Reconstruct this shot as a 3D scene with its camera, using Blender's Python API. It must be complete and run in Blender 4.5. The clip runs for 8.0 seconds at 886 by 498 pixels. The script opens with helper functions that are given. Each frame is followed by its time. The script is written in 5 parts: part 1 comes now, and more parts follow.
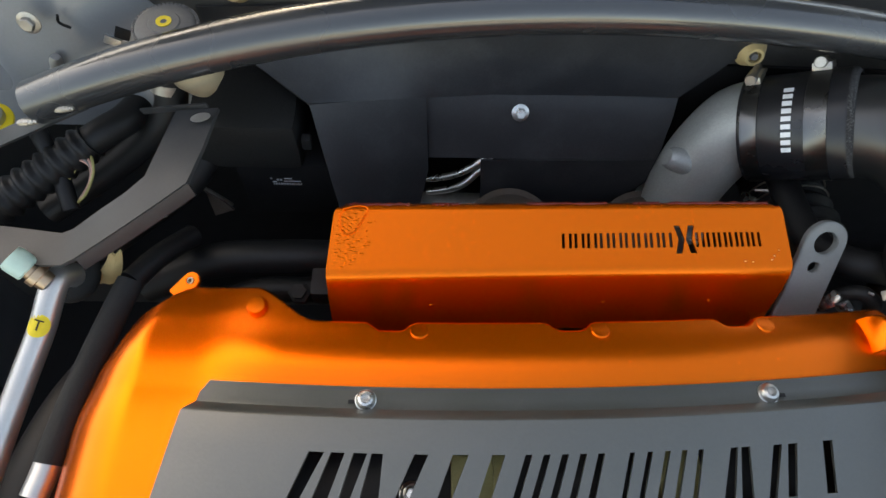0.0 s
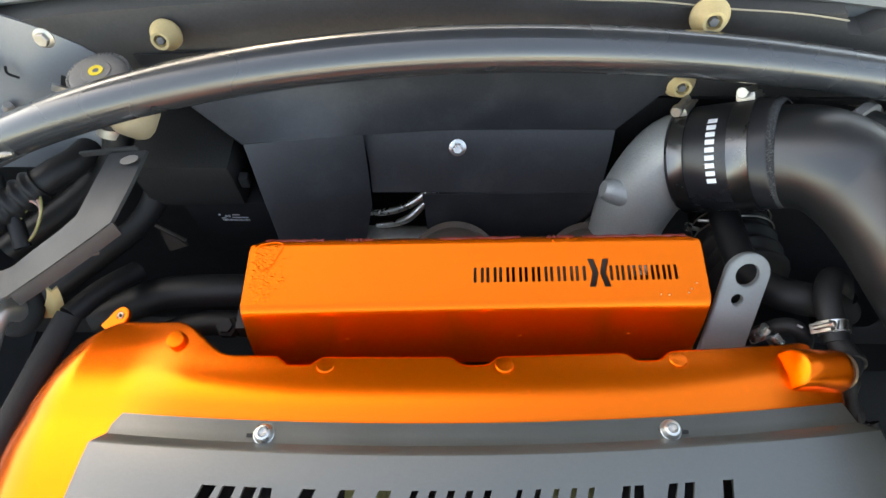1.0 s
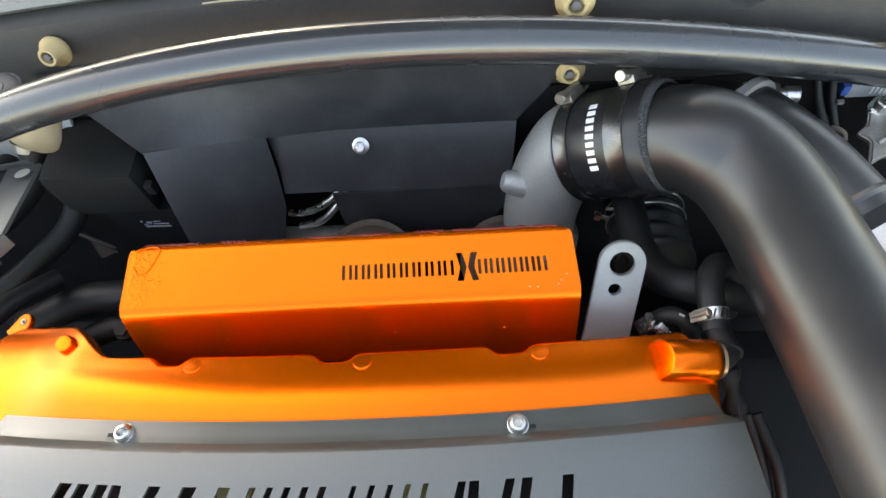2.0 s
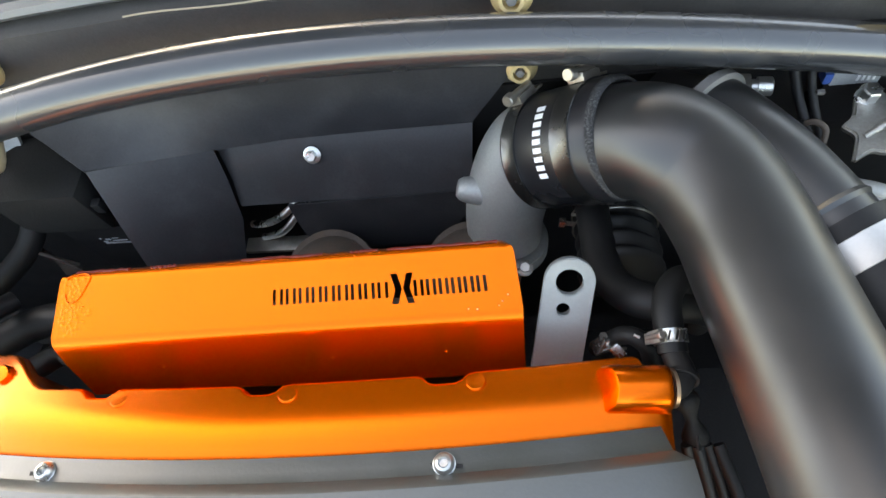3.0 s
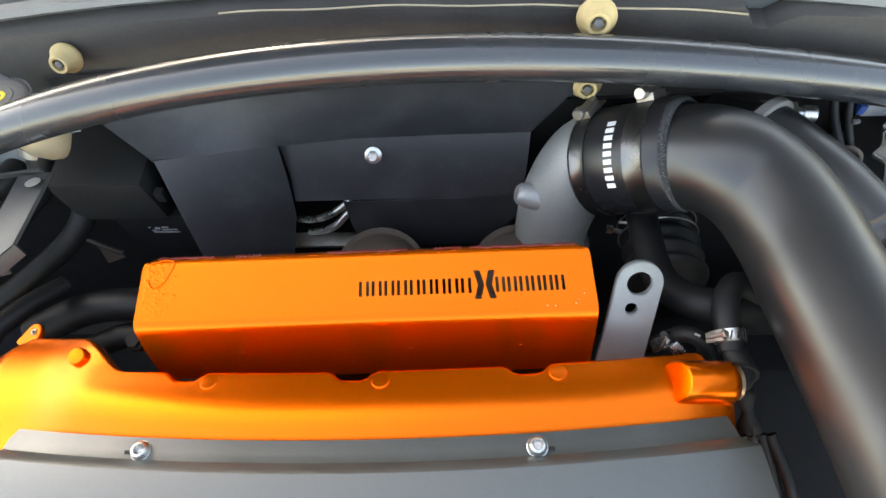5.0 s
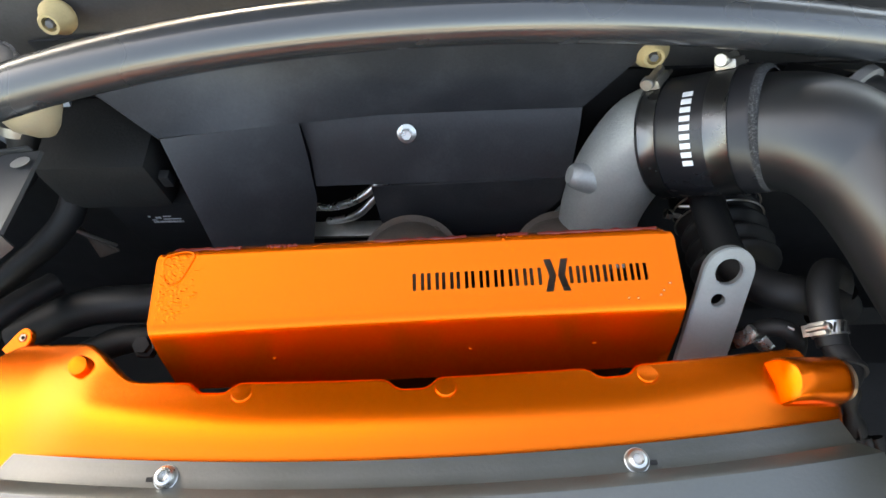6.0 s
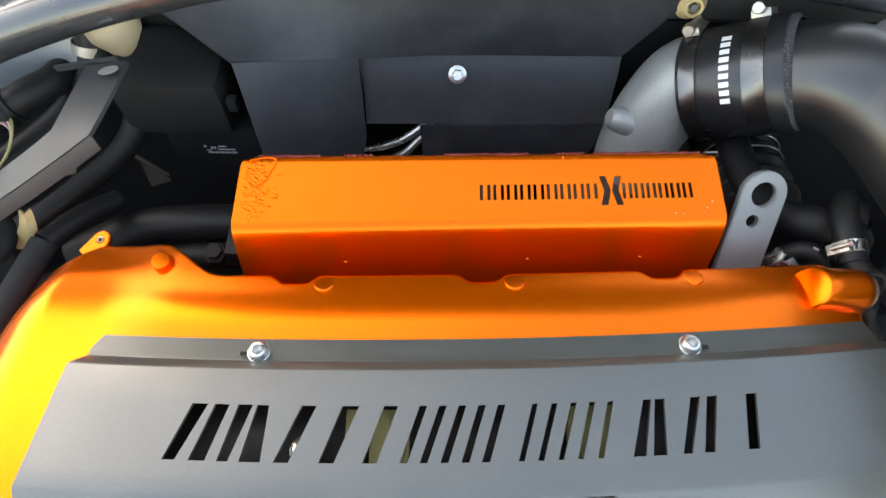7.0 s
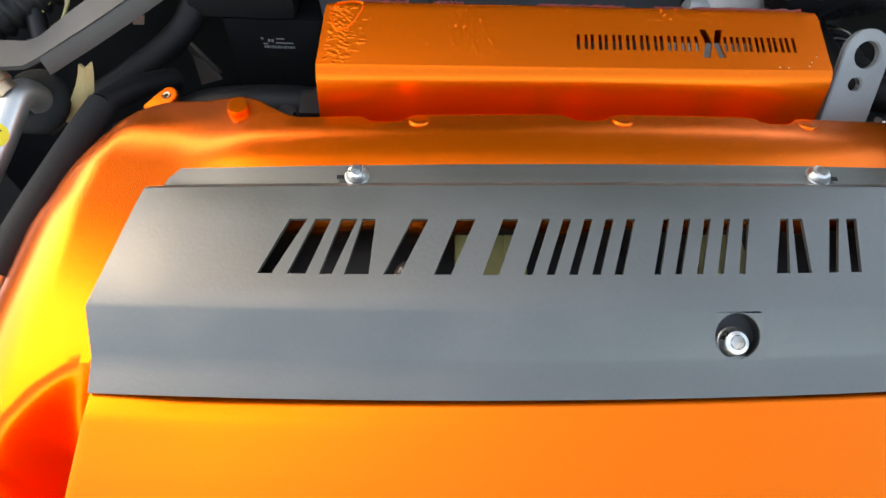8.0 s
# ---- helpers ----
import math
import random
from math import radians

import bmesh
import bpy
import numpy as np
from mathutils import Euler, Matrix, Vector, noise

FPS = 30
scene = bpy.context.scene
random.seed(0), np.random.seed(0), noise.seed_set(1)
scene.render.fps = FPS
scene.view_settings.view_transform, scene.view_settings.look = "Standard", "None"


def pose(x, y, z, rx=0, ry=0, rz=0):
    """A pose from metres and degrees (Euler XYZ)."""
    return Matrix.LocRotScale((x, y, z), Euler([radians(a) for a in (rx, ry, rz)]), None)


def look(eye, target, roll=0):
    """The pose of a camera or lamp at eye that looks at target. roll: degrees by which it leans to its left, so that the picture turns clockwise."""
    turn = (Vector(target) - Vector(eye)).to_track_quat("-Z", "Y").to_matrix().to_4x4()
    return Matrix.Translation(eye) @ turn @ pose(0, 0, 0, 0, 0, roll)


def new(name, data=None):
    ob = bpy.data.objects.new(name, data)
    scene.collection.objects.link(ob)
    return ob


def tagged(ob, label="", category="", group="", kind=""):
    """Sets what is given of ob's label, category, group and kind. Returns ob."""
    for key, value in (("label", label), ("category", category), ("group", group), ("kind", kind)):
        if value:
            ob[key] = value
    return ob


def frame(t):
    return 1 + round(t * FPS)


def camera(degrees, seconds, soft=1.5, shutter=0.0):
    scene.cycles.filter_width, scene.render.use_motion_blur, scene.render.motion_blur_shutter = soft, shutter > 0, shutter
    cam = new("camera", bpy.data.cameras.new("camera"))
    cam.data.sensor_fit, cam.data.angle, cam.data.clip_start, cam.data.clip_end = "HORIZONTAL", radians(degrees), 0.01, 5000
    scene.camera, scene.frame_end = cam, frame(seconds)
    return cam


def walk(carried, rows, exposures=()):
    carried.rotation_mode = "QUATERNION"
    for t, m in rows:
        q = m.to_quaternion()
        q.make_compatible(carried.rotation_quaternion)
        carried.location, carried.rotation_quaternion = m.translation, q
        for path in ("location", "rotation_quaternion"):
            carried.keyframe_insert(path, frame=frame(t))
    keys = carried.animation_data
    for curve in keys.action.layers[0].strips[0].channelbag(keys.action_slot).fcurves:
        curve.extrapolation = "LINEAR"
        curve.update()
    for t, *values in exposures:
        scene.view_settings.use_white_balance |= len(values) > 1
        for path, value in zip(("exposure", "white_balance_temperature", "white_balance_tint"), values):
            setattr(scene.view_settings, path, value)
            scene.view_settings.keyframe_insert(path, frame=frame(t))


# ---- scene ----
cam = camera(70.5, 8.0)
PATH = [
    (0, (-0.1, 0.225, 1.288), (-0.016, 1.123, -0.497), 5.9),
    (0.5, (-0.053, 0.236, 1.299), (-0.044, 1.177, -0.466), 1.3),
    (1, (-0.013, 0.227, 1.298), (-0.048, 1.202, -0.448), -1.1),
    (1.5, (0.034, 0.229, 1.298), (-0.057, 1.199, -0.448), -4.6),
    (2, (0.114, 0.23, 1.292), (-0.074, 1.191, -0.452), -11.0),
    (2.2, (0.156, 0.237, 1.287), (-0.097, 1.18, -0.458), -15.5),
    (3.3, (0.181, 0.271, 1.267), (-0.13, 1.179, -0.487), -19.4),
    (3.5, (0.182, 0.264, 1.268), (-0.134, 1.18, -0.482), -18.9),
    (4, (0.187, 0.247, 1.299), (-0.156, 1.174, -0.44), -18.0),
    (4.5, (0.156, 0.228, 1.321), (-0.162, 1.167, -0.416), -14.4),
    (5, (0.096, 0.248, 1.302), (-0.066, 1.177, -0.462), -9.3),
    (5.2, (0.053, 0.252, 1.296), (-0.029, 1.171, -0.479), -5.7),
    (6.3, (0.031, 0.274, 1.247), (-0.028, 1.189, -0.531), -4.4),
    (6.5, (0.036, 0.276, 1.248), (-0.033, 1.185, -0.533), -5.0),
    (7, (-0.029, 0.197, 1.254), (0.0, 1.137, -0.511), 2.3),
    (7.3, (-0.113, 0.128, 1.199), (-0.006, 1.144, -0.521), 7.2),
    (7.5, (-0.151, 0.11, 1.171), (-0.001, 1.157, -0.526), 9.5),
    (8, (-0.095, 0.108, 1.17), (-0.021, 1.15, -0.535), 4.8),
]
EXPOSURES = [(t, e, 10400, 8) for t, e in ((0.0, 2.35), (0.5, 2.8), (1.0, 3.1), (4.0, 3.3), (5.2, 3.3), (6.5, 3.25), (7.0, 3.25), (7.3, 3.5), (7.5, 3.5), (8.0, 3.0))]
walk(cam, [(t, look(eye, target, roll)) for t, eye, target, roll in PATH], EXPOSURES)

# ---- world, sun, exposure ----
world = bpy.data.worlds.new("sky")
scene.world = world
world.use_nodes = True
wn = world.node_tree.nodes
sky = wn.new("ShaderNodeTexSky")
sky.sky_type = "NISHITA"
sky.sun_disc = False
sky.sun_elevation, sky.sun_rotation = radians(46), radians(-36.7)
sky.air_density, sky.dust_density = 0.8, 1.6
wn["Background"].inputs["Strength"].default_value = 0.15
world.node_tree.links.new(sky.outputs["Color"], wn["Background"].inputs["Color"])
sun = new("sun", bpy.data.lights.new("sun", "SUN"))
sun.data.energy, sun.data.angle, sun.data.color = 5.0, radians(1.5), (1.0, 0.95, 0.88)
sun.matrix_world = look((-1.06, 1.72, 2.74), (0, 0.3, 0.9))


# ---- materials ----
def material(name, color, rough=0.5, metal=0.0, vary=0.15, grain=60.0, bump=0.1, coat=0.0, spec=0.5, dirt=None, dirt_amount=0.3, dirt_scale=9.0,
             coat_rough=0.08, detail=6.0, wear=0.07):
    """A principled material with grain and stains at two scales, in object space."""
    m = bpy.data.materials.new(name)
    m.use_nodes = True
    nt, N = m.node_tree, m.node_tree.nodes
    b = N["Principled BSDF"]
    b.inputs["Metallic"].default_value = metal
    b.inputs["Coat Weight"].default_value = coat
    b.inputs["Coat Roughness"].default_value = coat_rough
    b.inputs["Specular IOR Level"].default_value = spec
    tc = N.new("ShaderNodeTexCoord")
    fine, big = N.new("ShaderNodeTexNoise"), N.new("ShaderNodeTexNoise")
    fine.inputs["Scale"].default_value, fine.inputs["Detail"].default_value = grain * 8, 4
    big.inputs["Scale"].default_value, big.inputs["Detail"].default_value = dirt_scale, detail
    big.inputs["Roughness"].default_value = 0.65
    for n in (fine, big):
        nt.links.new(tc.outputs["Object"], n.inputs["Vector"])
    mix = N.new("ShaderNodeMix")
    mix.data_type = "RGBA"
    mix.blend_type = "MIX"
    lo = [c * (1 - vary) for c in color]
    hi = [min(1, c * (1 + vary)) for c in color]
    mix.inputs["A"].default_value, mix.inputs["B"].default_value = (*lo, 1), (*hi, 1)
    nt.links.new(fine.outputs["Fac"], mix.inputs["Factor"])
    ramp = N.new("ShaderNodeMapRange")
    ramp.interpolation_type = "SMOOTHSTEP"
    ramp.inputs["From Min"].default_value, ramp.inputs["From Max"].default_value = 0.42, 0.78
    ramp.inputs["To Max"].default_value = dirt_amount
    nt.links.new(big.outputs["Fac"], ramp.inputs["Value"])
    mix2 = N.new("ShaderNodeMix")
    mix2.data_type = "RGBA"
    mix2.inputs["B"].default_value = (*(dirt or [c * 0.55 for c in color]), 1)
    nt.links.new(ramp.outputs["Result"], mix2.inputs["Factor"])
    nt.links.new(mix.outputs["Result"], mix2.inputs["A"])
    nt.links.new(mix2.outputs["Result"], b.inputs["Base Color"])
    rr = N.new("ShaderNodeMapRange")
    rr.interpolation_type = "SMOOTHSTEP"
    rr.inputs["From Min"].default_value, rr.inputs["From Max"].default_value = 0.3, 0.7
    rr.inputs["To Min"].default_value, rr.inputs["To Max"].default_value = max(0.02, rough - wear), min(1, rough + wear)
    nt.links.new(big.outputs["Fac"], rr.inputs["Value"])
    nt.links.new(rr.outputs["Result"], b.inputs["Roughness"])
    bp = N.new("ShaderNodeBump")
    bp.inputs["Strength"].default_value, bp.inputs["Distance"].default_value = bump, 0.0006
    nt.links.new(fine.outputs["Fac"], bp.inputs["Height"])
    nt.links.new(bp.outputs["Normal"], b.inputs["Normal"])
    return m


ORANGE = material("candy_orange_coat", (0.93, 0.145, 0.0008), rough=0.265, metal=0.86, vary=0.05, bump=0.02, coat=0.2, dirt=(0.80, 0.118, 0.0006), dirt_amount=0.2, dirt_scale=7, coat_rough=0.25, detail=1.0, wear=0.0)
BLACKPLATE = material("satin_black_powder_coat", (0.038, 0.042, 0.036), rough=0.4, spec=1.0, vary=0.2, bump=0.16, coat=0.5, coat_rough=0.33, dirt=(0.075, 0.075, 0.074), dirt_amount=0.35, dirt_scale=22)
SHIELD = material("matt_black_sheet", (0.021, 0.022, 0.025), rough=0.5, vary=0.3, bump=0.3, dirt=(0.05, 0.05, 0.053), dirt_amount=0.55, dirt_scale=30)
STAIN = material("dark_red_stain", (0.16, 0.012, 0.006), rough=0.4, vary=0.2, bump=0.1)
BARPAINT = material("dark_gunmetal_paint", (0.022, 0.024, 0.027), rough=0.24, spec=0.8, metal=0.0, vary=0.06, bump=0.01, coat=0.4, dirt=(0.03, 0.031, 0.034), dirt_amount=0.2, dirt_scale=14, detail=2)
PIPEBLACK = material("satin_black_pipe_coat", (0.010, 0.0105, 0.0115), rough=0.36, spec=0.85, vary=0.06, bump=0.03, dirt=(0.018, 0.018, 0.019), dirt_amount=0.3, dirt_scale=12, detail=2)
FABRIC = material("frayed_hose_fabric", (0.014, 0.014, 0.015), rough=0.9, vary=0.5, bump=0.8, dirt=(0.13, 0.13, 0.13), dirt_amount=0.8, dirt_scale=700)
DULLSTEEL = material("dull_weathered_steel", (0.42, 0.39, 0.35), rough=0.36, metal=0.85, vary=0.15, bump=0.2, dirt=(0.16, 0.14, 0.12), dirt_amount=0.5, dirt_scale=60)
RUBBER = material("black_rubber", (0.009, 0.009, 0.0095), rough=0.5, spec=0.3, vary=0.2, bump=0.15, dirt=(0.018, 0.0175, 0.017), dirt_amount=0.4)
FOAM = material("dusty_foam_sleeve", (0.012, 0.012, 0.012), rough=0.9, vary=0.3, bump=0.4, dirt=(0.026, 0.025, 0.024), dirt_amount=0.5)
SILICONE = material("glossy_black_silicone", (0.012, 0.012, 0.014), rough=0.3, vary=0.1, bump=0.05, dirt=(0.03, 0.03, 0.03), dirt_amount=0.2)
CAST = material("cast_aluminium", (0.40, 0.41, 0.395), rough=0.5, metal=0.5, vary=0.15, bump=0.5, dirt=(0.22, 0.21, 0.2), dirt_amount=0.4)
STEEL = material("zinc_plated_steel", (0.62, 0.62, 0.6), rough=0.3, metal=0.95, vary=0.1, bump=0.1, dirt=(0.3, 0.28, 0.25), dirt_amount=0.3, dirt_scale=40)
BRACKET = material("grey_coated_steel", (0.26, 0.265, 0.258), rough=0.45, metal=0.5, vary=0.08, bump=0.12, dirt=(0.2, 0.2, 0.2), dirt_amount=0.3, dirt_scale=14)
DARKBRACKET = material("dusty_grey_painted_bracket", (0.026, 0.027, 0.029), rough=0.42, spec=0.35, metal=0.0, vary=0.15, bump=0.1, dirt=(0.07, 0.067, 0.064), dirt_amount=0.4, dirt_scale=25)
BODYPAINT = material("grey_body_paint", (0.2, 0.212, 0.228), rough=0.34, metal=0.3, vary=0.08, bump=0.05, coat=0.3, dirt=(0.13, 0.13, 0.13), dirt_amount=0.35, dirt_scale=8, detail=2)
LINING = material("dusty_firewall_lining", (0.058, 0.053, 0.049), rough=0.85, vary=0.25, bump=0.3, dirt=(0.11, 0.1, 0.09), dirt_amount=0.5, dirt_scale=12)
COWL = material("faded_cowl_plastic", (0.13, 0.135, 0.14), rough=0.42, vary=0.12, bump=0.1, dirt=(0.2, 0.2, 0.19), dirt_amount=0.4, dirt_scale=18)
MOUNT = material("weathered_cast_mount", (0.44, 0.425, 0.39), rough=0.33, metal=0.8, vary=0.2, bump=0.4, dirt=(0.14, 0.125, 0.11), dirt_amount=0.5, dirt_scale=22)
CREAM = material("aged_cream_rubber", (0.56, 0.41, 0.2), rough=0.6, vary=0.1, bump=0.1, dirt=(0.4, 0.29, 0.13), dirt_amount=0.5, dirt_scale=40)
RESERVOIR = material("stained_translucent_plastic", (0.4, 0.325, 0.22), rough=0.45, vary=0.1, bump=0.05, dirt=(0.33, 0.26, 0.17), dirt_amount=0.5, dirt_scale=30)
PLASTIC = material("black_moulded_plastic", (0.011, 0.011, 0.012), rough=0.55, spec=0.3, vary=0.2, bump=0.2, dirt=(0.022, 0.021, 0.02), dirt_amount=0.4, dirt_scale=18)
CAPGREY = material("worn_grey_cap_plastic", (0.13, 0.125, 0.12), rough=0.6, vary=0.2, bump=0.3, dirt=(0.2, 0.19, 0.17), dirt_amount=0.5, dirt_scale=40)
YELLOW = material("yellow_sticker", (0.75, 0.55, 0.02), rough=0.5, vary=0.08, bump=0.02)
WHITEPRINT = material("white_print", (0.8, 0.8, 0.8), rough=0.5, vary=0.05, bump=0.02)
GREYPRINT = material("grey_print", (0.35, 0.36, 0.37), rough=0.5, vary=0.2, bump=0.02)
ALU = material("brushed_aluminium_tube", (0.52, 0.51, 0.49), rough=0.38, metal=0.85, vary=0.06, bump=0.12, dirt=(0.45, 0.4, 0.36), dirt_amount=0.3, dirt_scale=25)
MINT = material("pale_green_plastic_cap", (0.42, 0.58, 0.5), rough=0.45, vary=0.06, bump=0.05)
BRASS = material("tarnished_brass", (0.55, 0.38, 0.25), rough=0.35, metal=0.9, vary=0.1, bump=0.1)
RUST = material("heat_browned_iron", (0.095, 0.073, 0.06), rough=0.75, metal=0.3, vary=0.3, bump=0.6, dirt=(0.14, 0.085, 0.055), dirt_amount=0.5, dirt_scale=30)
WIRE = material("pink_wire_insulation", (0.5, 0.25, 0.2), rough=0.5, vary=0.1, bump=0.05)
BLUE = material("blue_connector", (0.02, 0.08, 0.3), rough=0.45, vary=0.1, bump=0.05)
UNDER = material("oily_dark_iron", (0.01, 0.01, 0.01), rough=0.7, spec=0.3, vary=0.4, bump=0.5, dirt=(0.022, 0.02, 0.018), dirt_amount=0.5)
OLIVE = material("olive_connector_plastic", (0.3, 0.27, 0.1), rough=0.55, vary=0.2, bump=0.1)
CONCRETE = material("grey_concrete", (0.3, 0.3, 0.29), rough=0.9, vary=0.15, grain=10, bump=0.3, dirt=(0.22, 0.21, 0.2), dirt_amount=0.5, dirt_scale=1.5)
BONNETPAINT = material("bonnet_underside_paint", (0.035, 0.036, 0.038), rough=0.45, vary=0.15, bump=0.1, dirt=(0.1, 0.1, 0.1), dirt_amount=0.4, dirt_scale=4)


# ---- mesh helpers ----
def V(*a):
    return Vector(a)


def from_lists(verts, faces):
    bm = bmesh.new()
    vs = [bm.verts.new(v) for v in verts]
    for f in faces:
        if len(set(f)) > 2:
            try:
                bm.faces.new([vs[i] for i in f])
            except ValueError:
                pass
    bmesh.ops.recalc_face_normals(bm, faces=bm.faces)
    return bm


def join(*bms):
    out = bmesh.new()
    for b in bms:
        me = bpy.data.meshes.new("tmp")
        b.to_mesh(me)
        b.free()
        out.from_mesh(me)
        bpy.data.meshes.remove(me)
    return out


def moved(bm, m):
    bmesh.ops.transform(bm, matrix=m, verts=bm.verts)
    return bm


def finish(name, bm, mat, angle=40):
    me = bpy.data.meshes.new(name)
    bm.normal_update()
    for f in bm.faces:
        f.smooth = True
    for e in bm.edges:
        e.smooth = not (len(e.link_faces) == 2 and e.calc_face_angle(0) > radians(angle))
    bm.to_mesh(me)
    bm.free()
    me.materials.append(mat)
    return new(name, me)


def part(name, bm, mat, parent, label="", angle=40):
    ob = finish(name, bm, mat, angle)
    ob.parent = parent
    if label:
        tagged(ob, label)
    return ob


def thing(name, label, category, at=(0, 0, 0), group="", kind=""):
    ob = new(name)
    ob.empty_display_size = 0.02
    return tagged(ob, label, category, group, kind)


def structure(name, bm, mat, label, category):
    return tagged(finish(name, bm, mat), label, category, "", "structure")


def single(name, bm, mat, label, category, group="", angle=40, kind=""):
    return tagged(finish(name, bm, mat, angle), label, category, group, kind)


def box(x0, x1, y0, y1, z0, z1, bevel=0.0, m=None):
    bm = bmesh.new()
    bmesh.ops.create_cube(bm, size=1)
    bmesh.ops.transform(bm, matrix=Matrix.Translation(((x0 + x1) / 2, (y0 + y1) / 2, (z0 + z1) / 2)) @ Matrix.Diagonal((x1 - x0, y1 - y0, z1 - z0, 1)), verts=bm.verts)
    if bevel:
        bmesh.ops.bevel(bm, geom=bm.edges[:], offset=bevel, segments=2, affect="EDGES", profile=0.7)
    return moved(bm, m) if m else bm


def smooth_path(pts, n=8):
    """Catmull-Rom through the points, n steps a span."""
    p = [Vector(q) for q in pts]
    p = [2 * p[0] - p[1]] + p + [2 * p[-1] - p[-2]]
    out = []
    for i in range(1, len(p) - 2):
        a, b, c, d = p[i - 1:i + 3]
        for k in range(n):
            t = k / n
            out.append(0.5 * (2 * b + (c - a) * t + (2 * a - 5 * b + 4 * c - d) * t * t + (3 * b - a - 3 * c + d) * t ** 3))
    out.append(p[-2])
    return out


def sweep(pts, radius, seg=20, caps=True, start=None):
    """A tube along pts; radius is a number or one a point."""
    pts = [Vector(q) for q in pts]
    rad = radius if isinstance(radius, (list, tuple)) else [radius] * len(pts)
    tan = [(pts[min(i + 1, len(pts) - 1)] - pts[max(i - 1, 0)]).normalized() for i in range(len(pts))]
    side = start or tan[0].orthogonal()
    side = (side - side.dot(tan[0]) * tan[0]).normalized()
    verts, faces = [], []
    for i, (q, t, r) in enumerate(zip(pts, tan, rad)):
        side = (side - side.dot(t) * t).normalized()
        up = t.cross(side)
        for k in range(seg):
            a = 2 * math.pi * k / seg
            verts.append(q + r * (side * math.cos(a) + up * math.sin(a)))
        if i:
            for k in range(seg):
                j = (k + 1) % seg
                faces.append(((i - 1) * seg + k, (i - 1) * seg + j, i * seg + j, i * seg + k))
    if caps:
        faces.append(tuple(range(seg))[::-1])
        faces.append(tuple(range((len(pts) - 1) * seg, len(pts) * seg)))
    return from_lists(verts, faces)


def along(a, b):
    """A frame at a whose z axis points to b."""
    a, b = Vector(a), Vector(b)
    return Matrix.Translation(a) @ (b - a).to_track_quat("Z", "Y").to_matrix().to_4x4()


def lathe(profile, seg=24, m=None):
    """Turns (radius, height) points round z."""
    verts, faces = [], []
    n = len(profile)
    for k in range(seg):
        a = 2 * math.pi * k / seg
        verts += [(r * math.cos(a), r * math.sin(a), h) for r, h in profile]
    for k in range(seg):
        j = (k + 1) % seg
        for i in range(n - 1):
            faces.append((k * n + i, j * n + i, j * n + i + 1, k * n + i + 1))
    bm = from_lists(verts, faces)
    bmesh.ops.remove_doubles(bm, verts=bm.verts, dist=1e-6)
    bmesh.ops.recalc_face_normals(bm, faces=bm.faces)
    return moved(bm, m) if m else bm


def prism(outline, depth, m=None, bevel=0.0, holes=()):
    """A plate from a 2D outline in its xy plane, depth along z, with round holes (x, y, r)."""
    bm = bmesh.new()
    loops = [outline] + [[(x + r * math.cos(a * math.pi / 12), y + r * math.sin(a * math.pi / 12)) for a in range(24)] for x, y, r in holes]
    edges = []
    for lp in loops:
        vs = [bm.verts.new((x, y, 0)) for x, y in lp]
        edges += [bm.edges.new((vs[i], vs[(i + 1) % len(vs)])) for i in range(len(vs))]
    bmesh.ops.triangle_fill(bm, use_beauty=True, use_dissolve=False, edges=edges)
    ext = bmesh.ops.extrude_face_region(bm, geom=bm.faces[:])
    bmesh.ops.translate(bm, vec=(0, 0, depth), verts=[g for g in ext["geom"] if isinstance(g, bmesh.types.BMVert)])
    bmesh.ops.recalc_face_normals(bm, faces=bm.faces)
    if bevel:
        sharp = [e for e in bm.edges if len(e.link_faces) == 2 and e.calc_face_angle(0) > 1.2]
        bmesh.ops.bevel(bm, geom=sharp, offset=bevel, segments=2, affect="EDGES")
    return moved(bm, m) if m else bm


def shell(rows, thick, skip=()):
    """A sheet from rows of points, thickened downwards, without the cells (row, column) in skip."""
    nr, nc = len(rows), len(rows[0])
    g = [[Vector(p) for p in r] for r in rows]
    nor = [[None] * nc for _ in range(nr)]
    for i in range(nr):
        for j in range(nc):
            du = g[i][min(j + 1, nc - 1)] - g[i][max(j - 1, 0)]
            dv = g[min(i + 1, nr - 1)][j] - g[max(i - 1, 0)][j]
            nor[i][j] = du.cross(dv).normalized()
    if nor[nr // 2][nc // 2].z < 0:
        nor = [[-n for n in r] for r in nor]
    verts = [g[i][j] for i in range(nr) for j in range(nc)] + [g[i][j] - thick * nor[i][j] for i in range(nr) for j in range(nc)]
    off = nr * nc
    cells = {(i, j) for i in range(nr - 1) for j in range(nc - 1)} - set(skip)
    faces = []
    for i, j in cells:
        a, b, c, d = i * nc + j, i * nc + j + 1, (i + 1) * nc + j + 1, (i + 1) * nc + j
        faces += [(a, b, c, d), (off + d, off + c, off + b, off + a)]
        for (di, dj), (p, q) in (((-1, 0), (a, b)), ((0, 1), (b, c)), ((1, 0), (c, d)), ((0, -1), (d, a))):
            if (i + di, j + dj) not in cells:
                faces.append((p, q, off + q, off + p))
    bm = from_lists(verts, faces)
    loose = [v for v in bm.verts if not v.link_faces]
    bmesh.ops.delete(bm, geom=loose, context="VERTS")
    return bm


def ramp(x, pts):
    """Piecewise smooth interpolation through (x, y) points."""
    return float(np.interp(x, [p[0] for p in pts], [p[1] for p in pts]))


def step(x, a, b):
    t = min(1, max(0, (x - a) / (b - a)))
    return t * t * (3 - 2 * t)


